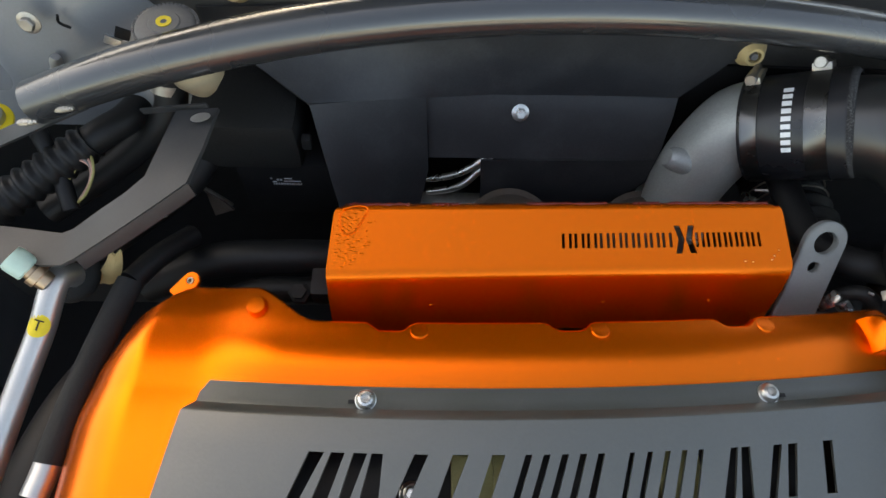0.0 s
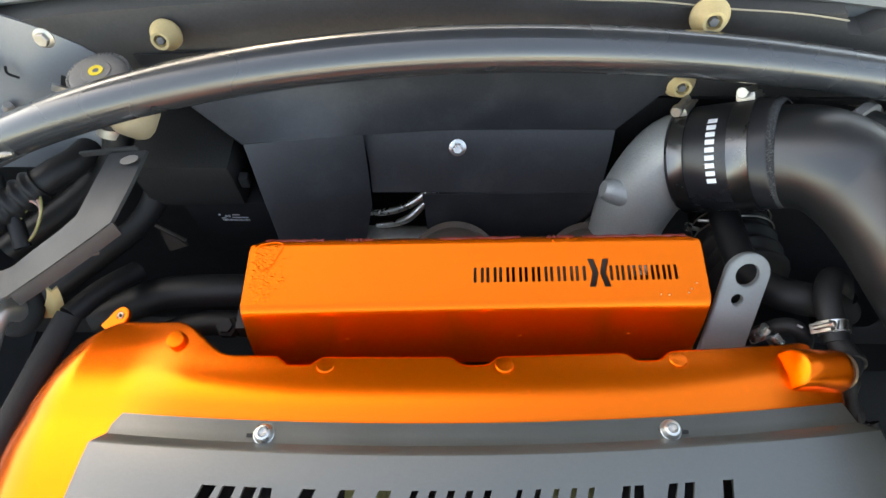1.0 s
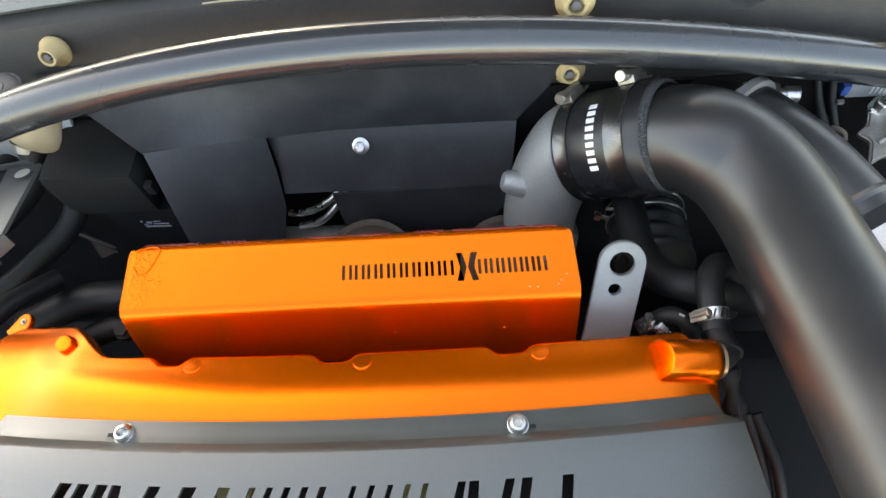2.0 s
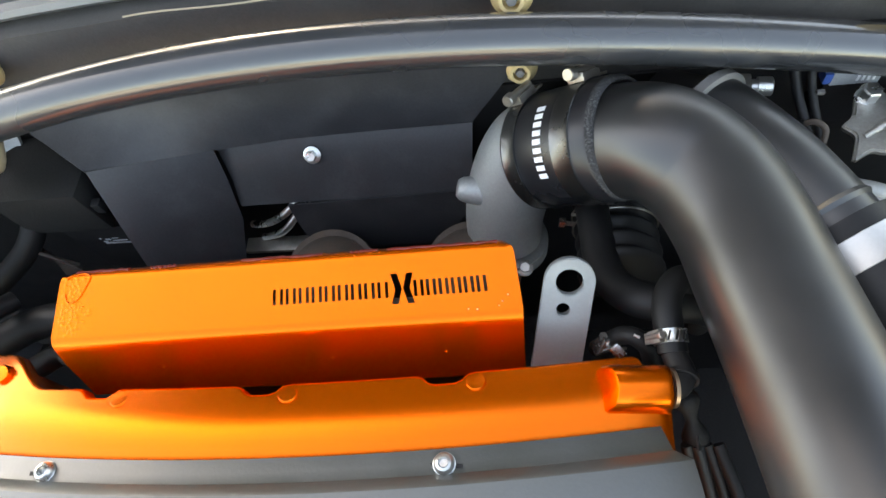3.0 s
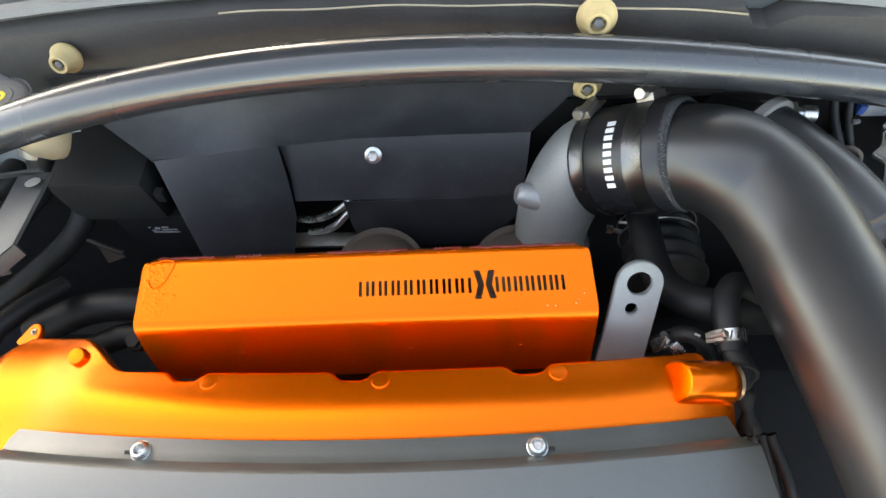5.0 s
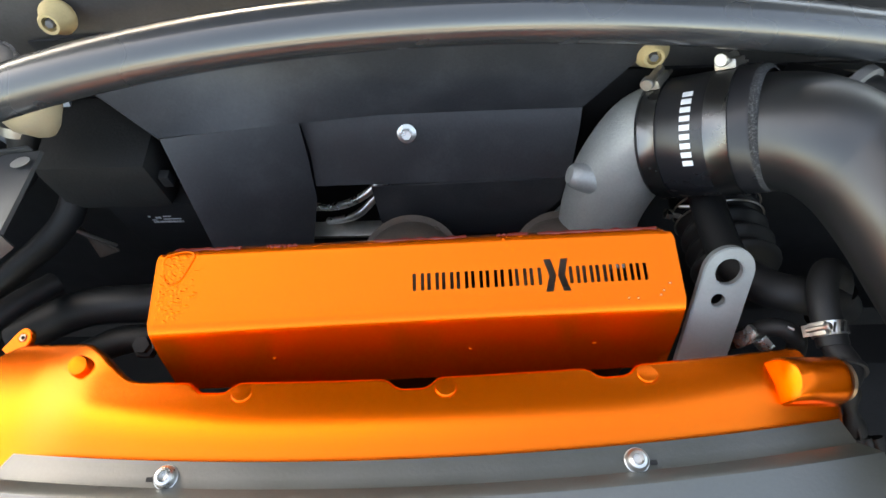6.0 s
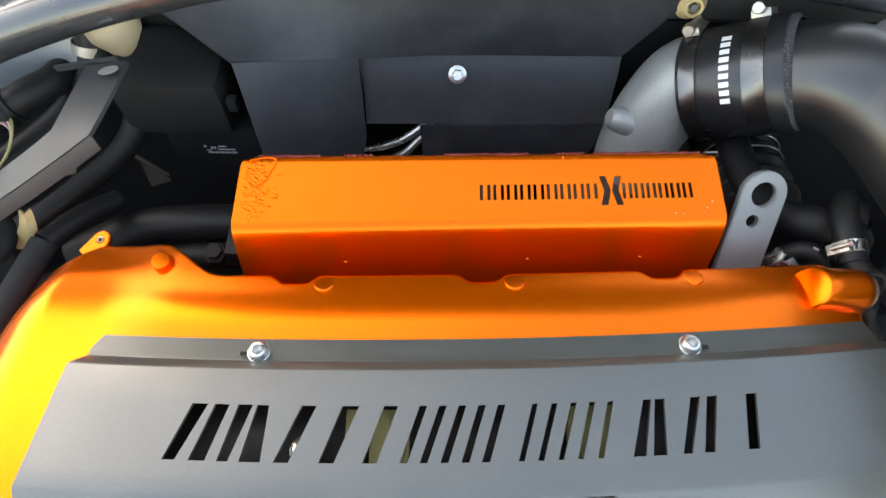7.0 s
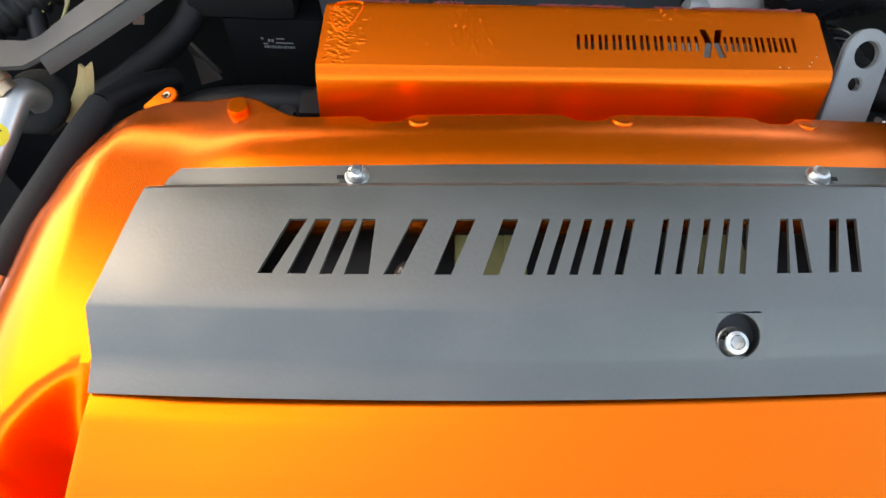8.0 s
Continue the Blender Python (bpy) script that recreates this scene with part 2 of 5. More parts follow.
def hex_bolt(name, at, axis, r, parent=None, label="", washer=1.5, head=0.55, mat=None, group=""):
    """A hex flange bolt; stands along axis. A thing of its own where it has no parent."""
    m = along(at, Vector(at) + Vector(axis))
    wa = lathe([(0, 0), (r * washer, 0), (r * washer, r * 0.15), (r * 1.1, r * 0.3), (0, r * 0.3)], 24, m)
    hx = lathe([(0, r * 0.3), (r, r * 0.3), (r, r * (0.3 + 1.1 * head)), (r * 0.86, r * (0.36 + 1.2 * head)), (r * 0.4, r * (0.34 + 1.2 * head)), (0, r * (0.34 + 1.2 * head))], 6, m)
    bm = join(wa, hx)
    return part(name, bm, mat or STEEL, parent, label, 25)


def cap_screw(name, at, axis, r, parent, label=""):
    """A domed socket screw on a washer."""
    m = along(at, Vector(at) + Vector(axis))
    dome = lathe([(0, 0), (r * 1.08, 0), (r * 1.08, r * 0.15), (r, r * 0.2), (r * 0.97, r * 0.4), (r * 0.75, r * 0.75), (r * 0.5, r * 0.85)], 24, m)
    hexa = lathe([(r * 0.5, r * 0.85), (r * 0.46, r * 0.2), (0, r * 0.2)], 6, m)
    return part(name, join(dome, hexa), STEEL, parent, label, 30)


def hose_clamp(at, axis, r, width, toward, parent, mat=None, label="worm-drive hose clamp with a steel screw", k=1.0):
    """A band round an axis with its screw housing at the angle turn."""
    m = along(at, Vector(at) + Vector(axis))
    d = m.to_3x3().inverted() @ Vector(toward)
    m = m @ pose(0, 0, 0, 0, 0, math.degrees(math.atan2(d.y, d.x)))
    w = width / 2
    band = part("clamp_band", lathe([(r, -w), (r + 0.0011, -w * 0.96), (r + 0.0007, -w * 0.55), (r + 0.0007, w * 0.55), (r + 0.0011, w * 0.96), (r, w)], 56, m), mat or STEEL, parent, label, 50)
    h = join(box(r, r + 0.0055 * k, -0.009 * k, 0.009 * k, -w * 0.9, w * 0.9, 0.0012 * k), box(r + 0.0004, r + 0.0022, -0.017 * k, -0.008 * k, -w * 0.8, w * 0.8, 0.0004))
    part("screw_housing", moved(h, m), DULLSTEEL, band)
    s = along((r + 0.0062 * k, 0.008 * k, 0), (r + 0.0062 * k, 0.03, 0)) @ Matrix.Diagonal((k, k, k, 1))
    scr = join(lathe([(0, -0.018), (0.0028, -0.018), (0.0028, 0.002), (0.0042, 0.002), (0.0042, 0.0065), (0.0036, 0.0075), (0, 0.0075)], 12, s))
    part("clamp_screw", moved(scr, m), DULLSTEEL, band, "", 30)
    return band


# ---- structure ----
structure("ground", from_lists([(-1500, -1500, 0), (1500, -1500, 0), (1500, 1500, 0), (-1500, 1500, 0)], [(0, 1, 2, 3)]), CONCRETE, "grey concrete ground under the car", "ground")
structure("bay_floor", box(-0.71, 0.71, -0.26, 0.62, 0.30, 0.32), UNDER, "dark oily undertray below the engine", "floor")
structure("wall_front", box(-0.75, 0.75, -0.31, -0.27, 0.25, 0.78, 0.01), PLASTIC, "black front cross panel of the engine bay", "panel")
structure("wall_left", box(-0.75, -0.71, -0.27, 0.66, 0.25, 0.93, 0.01), BODYPAINT, "grey painted inner wing of the engine bay", "panel")
structure("wall_right", box(0.71, 0.75, -0.27, 0.66, 0.25, 0.93, 0.01), BODYPAINT, "grey painted inner wing of the engine bay", "panel")


def cowl_drop(x):
    return -0.0075 - 0.22 * x * x - 0.012 * x


wave = [(-0.75, 0.30), (0.75, 0.30), (0.75, 0.925), (0.5, 0.955), (0.40, 0.962), (0.345, 0.968), (0.315, 0.971), (0.304, 0.967), (0.294, 0.960), (0.284, 0.961), (0.277, 0.970), (0.272, 0.980)]
wave += [(x, 1.0 + cowl_drop(x)) for x in (0.2, 0.1, 0.0, -0.1, -0.2, -0.3, -0.45, -0.75)]
firewall = structure("wall_firewall", prism(wave, 0.02, pose(0, 0.625, 0, 90)), LINING, "dusty brown-black firewall lining with a torn wavy top edge", "wall")
# Added black sheet, blacks out the lower firewall lining.
structure("firewall_dark_sheet", box(-0.62, 0.62, 0.601, 0.6042, 0.40, 0.895, 0.002), RUBBER, "black sheet added to darken the lower firewall", "panel")
cowl_profile = [(0.603, 0.93), (0.602, 1.000), (0.595, 1.004), (0.591, 1.009), (0.593, 1.0135), (0.600, 1.0150), (0.6012, 1.0105), (0.6055, 1.0105), (0.607, 1.0170), (0.616, 1.0195), (0.6172, 1.0150), (0.6212, 1.0150), (0.6225, 1.0225), (0.634, 1.0275), (0.6352, 1.0235), (0.639, 1.0235), (0.6405, 1.031), (0.66, 1.038), (0.70, 1.050), (0.76, 1.07), (0.80, 1.12)]
cx = [-0.78 + 0.06 * i for i in range(27)]
structure("cowl_panel", shell([[(x, y + 0.024, z + cowl_drop(x)) for x in cx] for y, z in cowl_profile], 0.003), COWL, "faded black plastic cowl with stepped ribs below the windscreen", "panel")
seal = sweep([(x, 0.603, 1.0035 + cowl_drop(x) + 0.0008 * math.sin(60 * x)) for x in [-0.10 + 0.015 * i for i in range(26)]], 0.0007, 6)
single("torn_lining_edge", seal, RESERVOIR, "frayed pale edge of the firewall lining", "trim", kind="structure")
structure("strut_tower_panel", shell([[(x, 0.560 + 0.044 * v, 0.845 + (0.135 - 0.042 * step(x, -0.37, -0.275) - 0.03 * step(x, -0.315, -0.268)) * v - 0.05 * (x + 0.27) ** 2 + 0.004 * math.sin(25 * x) * v) for x in [-0.74, -0.66, -0.58, -0.50, -0.44, -0.40, -0.38, -0.36, -0.34, -0.325, -0.31, -0.30, -0.29, -0.283, -0.277, -0.272, -0.268]] for v in (0, 0.2, 0.4, 0.6, 0.8, 1.0)], 0.003),
          BODYPAINT, "grey painted sheet metal beside the strut tower", "panel")
structure("bonnet", box(-0.77, 0.77, -0.02, 0.02, 0.0, 0.96, 0.015, pose(0, 0.765, 1.12, 10, 0, 0)), BONNETPAINT, "open bonnet with a dark painted underside", "panel")

# ---- the orange valve cover ----


def crown(x, y):
    """The engine covers bow a little along their length."""
    k = ramp(y, [(0.19, 0.2), (0.32, 1.0)])
    d = x - 0.02
    return (0.14 + 0.148 * k) * d * d + 0.038 * x, (-0.11 - 0.336 * k) * d * d - 0.011 * x


COVER_Z = [(0.03, 0.74), (0.06, 0.80), (0.09, 0.858), (0.11, 0.870), (0.132, 0.8775), (0.16, 0.8825), (0.188, 0.886), (0.21, 0.888), (0.25, 0.894), (0.285, 0.900), (0.307, 0.8995), (0.320, 0.9030), (0.326, 0.9046), (0.333, 0.9064), (0.340, 0.9072), (0.350, 0.9065), (0.358, 0.9042), (0.368, 0.9010), (0.385, 0.8985), (0.40, 0.896), (0.43, 0.885)]
SEALS = (-0.097, 0.021, 0.137)


def rim_y(x):
    """Where the back edge of the valve cover runs, before its bow."""
    y = 0.366 + 0.026 * step(-x, 0.165, 0.215) - 0.02 * step(-x, 0.262, 0.31) - 0.022 * step(x, 0.234, 0.246)
    for s in SEALS:
        y -= 0.0065 * step(x, s - 0.036, s - 0.026) * (1 - step(x, s - 0.012, s - 0.003))
    return y


LOBE_Z = [(0.03, 0.74), (0.06, 0.80), (0.09, 0.858), (0.11, 0.870), (0.132, 0.8775), (0.16, 0.8832), (0.21, 0.8905), (0.25, 0.8958), (0.29, 0.9002), (0.315, 0.9026), (0.335, 0.9032), (0.35, 0.9020), (0.365, 0.8992), (0.385, 0.8945), (0.40, 0.890), (0.43, 0.880)]


def soft(y, pts):
    """The profile with its corners rounded."""
    return sum(w * ramp(y + d, pts) for d, w in ((-0.007, 0.15), (-0.0035, 0.22), (0.0, 0.26), (0.0035, 0.22), (0.007, 0.15)))


def cover_top(x, y):
    dy, dz = crown(x if x > -0.22 else -0.22 - 0.04 * (1 - math.exp((x + 0.22) / 0.04)), y)
    k = step(-x, 0.19, 0.245)
    z = (1 - k) * soft(y, COVER_Z) + k * soft(y, LOBE_Z)
    valley = step(x, -0.235, -0.20) * (1 - step(x, 0.20, 0.225)) * step(y, 0.20, 0.225) * (1 - step(y, 0.28, 0.302))
    z -= 0.035 * valley
    if x < -0.280:
        z -= 0.042 - math.sqrt(max(0.0, 0.042 ** 2 - min(0.0418, -0.280 - x) ** 2))
    if x > 0.248:
        z -= 0.5 * (x - 0.248)
    if y < 0.214:
        # scoop in the front corner, with a straight steep wall towards the middle
        left = ramp(y, [(0.15, -0.283), (0.17, -0.282), (0.185, -0.279), (0.2, -0.271), (0.214, -0.256)])
        z -= min(0.05, (0.214 - y) * 1.5) * (1 - step(x, -0.2515, -0.2465)) * step(x, left - 0.004, 0.4 * left - 0.151)
    if x < -0.22:
        # the end lobe rounds off towards the back
        end = ramp(y, [(0.15, -0.331), (0.30, -0.331), (0.333, -0.323), (0.36, -0.312), (0.384, -0.298), (0.40, -0.284), (0.43, -0.275)])
        x += (end + 0.3218) * ((-0.22 - x) / 0.1018) ** 2
    return V(x, y + dy, z + dz)


def valve_cover():
    vc = thing("valve_cover", "candy orange metallic engine valve cover with worn dull patches", "valve cover")
    xs = [-0.3218, -0.3214, -0.3205, -0.319, -0.317, -0.314, -0.310, -0.306, -0.301, -0.296, -0.292] + list(np.arange(-0.288, -0.2439, 0.00125)) + list(np.arange(-0.240, 0.2481, 0.004)) + [0.2505, 0.252]
    vs = [0.03, 0.05, 0.07, 0.09, 0.11, 0.13, 0.14, 0.148] + list(np.arange(0.154, 0.2161, 0.0025)) + list(np.arange(0.219, 0.3261, 0.006)) + [0.332]
    rows = [[(p.x, p.y, 0.70) for p in [cover_top(x, vs[0]) for x in xs]]]
    rows += [[cover_top(x, y) for x in xs] for y in vs]
    for f in (0.25, 0.45, 0.62, 0.76, 0.87, 0.94, 0.98, 1.0):
        rows.append([cover_top(x, 0.332 + f * (rim_y(x) - 0.332)) for x in xs])
    rim = [cover_top(x, rim_y(x)) for x in xs]
    rows.append([p + V(0, 0.0015, -0.0012) for p in rim])
    rows.append([p + V(0, 0.0022, -0.004) for p in rim])
    rows.append([V(p.x, p.y + 0.002, p.z - 0.012) for p in rim])
    rows.append([V(p.x, p.y - 0.006, p.z - 0.014) for p in rim])
    rows.append([V(p.x, p.y - 0.008, 0.74) for p in rim])
    n = len(xs)
    verts = [p for r in rows for p in r]
    faces = [(i * n + j, i * n + j + 1, (i + 1) * n + j + 1, (i + 1) * n + j) for i in range(len(rows) - 1) for j in range(n - 1)]
    side_l = [i * n for i in range(len(rows))]
    side_r = [i * n + n - 1 for i in range(len(rows))]
    for side in (side_l, side_r):
        base = len(verts)
        verts += [(Vector(verts[k]).x, Vector(verts[k]).y, 0.70) for k in side]
        faces += [(side[i], side[i + 1], base + i + 1, base + i) for i in range(len(side) - 1)]
    part("cover_body", from_lists(verts, faces), ORANGE, vc, angle=50)
    # round seal plugs along the back edge
    for x in SEALS:
        p = cover_top(x, rim_y(x) - 0.0055)
        m = Matrix.Translation(p) @ pose(0, 0, 0, -22)
        part("seal_plug", lathe([(0, -0.012), (0.0062, -0.012), (0.0062, 0.0002), (0.0057, 0.0008), (0.003, 0.0010), (0, 0.0010)], 24, m), ORANGE, vc)
    p = V(-0.209, 0.384, 0.8768)
    part("seal_plug", lathe([(0, -0.02), (0.0072, -0.02), (0.0070, 0.0), (0.0068, 0.004), (0.0058, 0.006), (0, 0.0064)], 24, Matrix.Translation(p) @ pose(0, 0, 0, 4)), ORANGE, vc)
    part("corner_boss", lathe([(0.0075, -0.02), (0.0075, 0.002), (0.0068, 0.0035), (0, 0.0038)], 24, pose(-0.2905, 0.166, 0.873, -6, -14)), ORANGE, vc)
    rng = random.Random(7)
    lumps = []
    for _ in range(70):
        x, y = rng.uniform(-0.24, 0.24), rng.uniform(0.325, 0.358)
        r = rng.uniform(0.0002, 0.0006)
        lumps.append(lathe([(r, -0.0002), (r * 0.7, r * 0.35), (0, r * 0.45)], 6, Matrix.Translation(cover_top(x, y))))
    tagged(part("paint_speck", join(*lumps), ORANGE, vc, "", 80), "small dust specks in the paint", "", "", "stuff")
    # lug with a bolt hole at the back corner
    lug = [(-0.0105, -0.02), (0.0105, -0.02), (0.0085, 0.0), (0.0072, 0.0045), (0.004, 0.0078), (0.0, 0.0088), (-0.004, 0.0078), (-0.0072, 0.0045), (-0.0085, 0.0)]
    part("bolt_lug", prism(lug, 0.006, Matrix.Translation((-0.263, 0.410, 0.8585)) @ pose(0, 0, 0, 0, 0, -38) @ pose(0, 0, 0, 14) @ Matrix.Diagonal((0.76, 0.76, 0.8, 1)), 0.0008, [(0, 0, 0.0036)]), ORANGE, vc)
    part("lug_bush", lathe([(0.0018, 0), (0.0034, 0), (0.0034, 0.0066), (0.0018, 0.0062)], 16, Matrix.Translation((-0.263, 0.410, 0.8585)) @ pose(0, 0, 0, 0, 0, -38) @ pose(0, 0, 0, 14) @ Matrix.Diagonal((0.76, 0.76, 0.8, 1))), BRASS, vc)
    # breather housing at the end
    arc = [(0.0138 * math.cos(a), 0.0138 * math.sin(a)) for a in [math.radians(188 - 14 * i) for i in range(15)]]
    prof = [(-0.0225, -0.026), (-0.0222, -0.0115), (-0.0212, -0.0098), (-0.0156, -0.0072), (-0.0143, -0.0058)] + arc + [(0.0142, -0.022)]
    axis = (V(0.2075, 0.3655, 0.8910), V(0.2515, 0.3675, 0.8835))
    rows = []
    for t, s in ((0.0, 0.88), (0.03, 0.97), (0.07, 1.0), (0.35, 1.0), (0.65, 1.0), (0.9, 1.0), (0.965, 0.99), (1.0, 0.93)):
        row = []
        for yy, zz in prof:
            # the near end is cut off by a slanting plane
            cut = min(0.45, max(-0.08, 0.12 + 11.0 * zz - 2.0 * yy))
            c = axis[0].lerp(axis[1], cut + (1 - cut) * t)
            row.append(c + V(0, yy * s, zz * (s if zz > 0 else 1.0)))
        rows.append(row)
    n = len(prof)
    verts = [p for r in rows for p in r]
    faces = [(i * n + j, i * n + j + 1, (i + 1) * n + j + 1, (i + 1) * n + j) for i in range(len(rows) - 1) for j in range(n - 1)] + [tuple(range(n)), tuple(range((len(rows) - 1) * n, len(rows) * n))]
    part("breather_housing", from_lists(verts, faces), ORANGE, vc, angle=30)
    c = axis[1]
    part("housing_rim", lathe([(0.0095, 0), (0.0118, 0), (0.0118, 0.0022), (0.0095, 0.0022)], 28, along(c, c + V(1, 0.05, -0.17))), BRASS, vc, "bare metal rim of the housing")
    return vc


valve_cover()

# ---- coil cover ----
PLATE = [(0.321, 0.912), (0.317, 0.9125), (0.313, 0.913), (0.3085, 0.9133), (0.3072, 0.9138), (0.3015, 0.9203), (0.3000, 0.9210), (0.289, 0.9201), (0.2812, 0.9188), (0.2525, 0.9140), (0.246, 0.9129), (0.2365, 0.9112), (0.2342, 0.9102), (0.2165, 0.8985), (0.2145, 0.8972), (0.207, 0.8948), (0.199, 0.8922)]
TOPS = [(-.160, -.151), (-.147, -.139), (-.134, -.126), (-.1235, -.117), (-.099, -.091), (-.077, -.068), (-.0545, -.047), (-.0355, -.0315), (-.025, -.021), (-.0145, -.0105), (-.004, .0), (.0065, .0105), (.025, .028), (.0355, .0387), (.046, .0492), (.0562, .0594), (.0662, .0694), (.086, .0905), (.0925, .098), (.113, .1185), (.1225, .1285), (.1455, .152)]
LOWS = [(-.1725, -.1655), (-.158, -.149), (-.1425, -.1365), (-.1305, -.119), (-.112, -.104), (-.088, -.080), (-.065, -.0575), (-.0455, -.0415), (-.035, -.031), (-.0242, -.020), (-.0132, -.009), (-.0025, .0018), (.0168, .0199), (.027, .0302), (.0377, .0407), (.048, .051), (.0588, .062), (.078, .085), (.089, .0965), (.1055, .1106), (.1175, .1233), (.1425, .149)]
SLOTS = [(*t, *l) for t, l in zip(TOPS, LOWS)]


def plate_point(x, y, z):
    dy, dz = crown(x, y)
    return V(x, y + dy, z + dz)


def coil_cover():
    cc = thing("coil_cover", "satin black sheet-metal coil cover with slanted slots on the valve cover", "engine cover")
    left = [(0.199, -0.247), (0.2145, -0.249), (0.2342, -0.254), (0.3000, -0.242), (0.3072, -0.236), (0.313, -0.235), (0.321, -0.230)]
    right = [(0.199, 0.262), (0.2342, 0.268), (0.3000, 0.257), (0.3072, 0.248), (0.321, 0.243)]
    edges_t, edges_b = [], []
    for a, b, c, d in SLOTS:
        edges_t += [a, b]
        edges_b += [c, d]
    rows = []
    for y, z in PLATE:
        l, r = ramp(y, left), ramp(y, right)
        f = min(1, max(0, (0.2812 - y) / (0.2812 - 0.2525)))
        mid = [t + (b - t) * f for t, b in zip(edges_t, edges_b)]
        if y < 0.24:
            # the columns beside the round notch
            mid = [{0.0407: 0.0445, 0.062: 0.0667}.get(e, e) for e in mid]
        xs = [l + (mid[0] - l) * k / 10 for k in range(10)] + mid + [mid[-1] + (r - mid[-1]) * (k + 1) / 10 for k in range(10)]
        rows.append([plate_point(x, y, z) for x in xs])
    skip = [(8, 10 + 2 * i) for i in range(len(SLOTS))]
    first = 10 + edges_b.index(0.0407)
    skip += [(12, first + i) for i in range(4)]
    # the round notch for the front screw
    part("cover_plate", shell(rows, 0.002, skip), BLACKPLATE, cc, angle=24)
    for x in (-0.129, 0.121):
        p = plate_point(x, 0.3125, 0.9130)
        cap_screw("socket_screw", p, (0, 0.04, 1), 0.0061, cc, "bright steel socket screw in a slotted hole")
        for s in (-1, 1):
            # Black chip on the plate, painted shade for the open slot end.
            part("slot_end_shade", box(-0.0022, 0.0022, -0.0012, 0.0012, 0, 0.0004, 0, Matrix.Translation(p + V(s * 0.0084, -0.001, 0.0003))), RUBBER, cc)
    p = plate_point(0.0555, 0.2245, 0.9040)
    cup = Matrix.Translation(p) @ pose(0, 0, 0, 32)
    # Black cup: the shade inside the notch is put into its colour.
    part("screw_pocket", lathe([(0, -0.0075), (0.0122, -0.0075), (0.0122, -0.0012), (0.0108, -0.0012), (0.0108, -0.006), (0, -0.006)], 32, cup), RUBBER, cc, "round notch for the front screw, its shade put in as a black cup")
    part("notch_rim", prism([(-0.0125, -0.0110), (0.0125, -0.0110), (0.0125, 0.0110), (-0.0125, 0.0110)], 0.0012, cup @ pose(0, 0, -0.0011), 0, [(0, 0, 0.0109)]), BLACKPLATE, cc)
    cap_screw("socket_screw", cup @ V(0.0, -0.0040, -0.0055), (0, -0.42, 1), 0.0072, cc, "bright steel socket screw in a round notch")
    return cc


coil_cover()

# coils and plugs glimpsed through the slots
tray = thing("coil_cover_backing", "black sheet added under the coil cover to darken its slots, with olive clips", "wiring")
txs = [-0.195 + 0.013 * i for i in range(31)]
# Added black sheet over the orange valley, so the slots read dark.
part("backing_sheet", shell([[plate_point(x, y, 0.893 + 0.003 * math.sin(90 * x) + dz) for x in txs] for y, dz in ((0.243, -0.006), (0.252, 0), (0.27, 0.002), (0.29, -0.001), (0.297, -0.008))], 0.003), PLASTIC, tray)
for x in (-0.072, -0.058, -0.047, 0.052, 0.060, 0.068):
    p = plate_point(x, 0.266, 0.898)
    part("slot_clip", box(p.x - 0.005, p.x + 0.006, p.y - 0.016, p.y + 0.018, p.z - 0.004, p.z + 0.002, 0.001), OLIVE, tray)
for i, x in enumerate((-0.14, -0.045, 0.05, 0.145)):
    p = plate_point(x, 0.26, 0.872)
    coil = thing("ignition_coil", "black ignition coil on an olive connector under the coil cover", "ignition coil", group="ignition coils")
    part("coil_body", box(p.x - 0.013, p.x + 0.013, p.y - 0.018, p.y + 0.016, p.z - 0.01, p.z + 0.018, 0.003), PLASTIC, coil)
    part("connector", box(p.x + 0.016, p.x + 0.034, p.y - 0.014, p.y + 0.012, p.z - 0.008, p.z + 0.014, 0.002), OLIVE, coil, "faded olive connector")
    hex_bolt("bolt", p + V(-0.02, 0.0, 0.002), (0, 0, 1), 0.005, coil)

p = plate_point(-0.1, 0.262, 0.896)
cap_screw("slot_screw", p, (0, 0, 1), 0.007, tray, "bright steel screw under the slots")

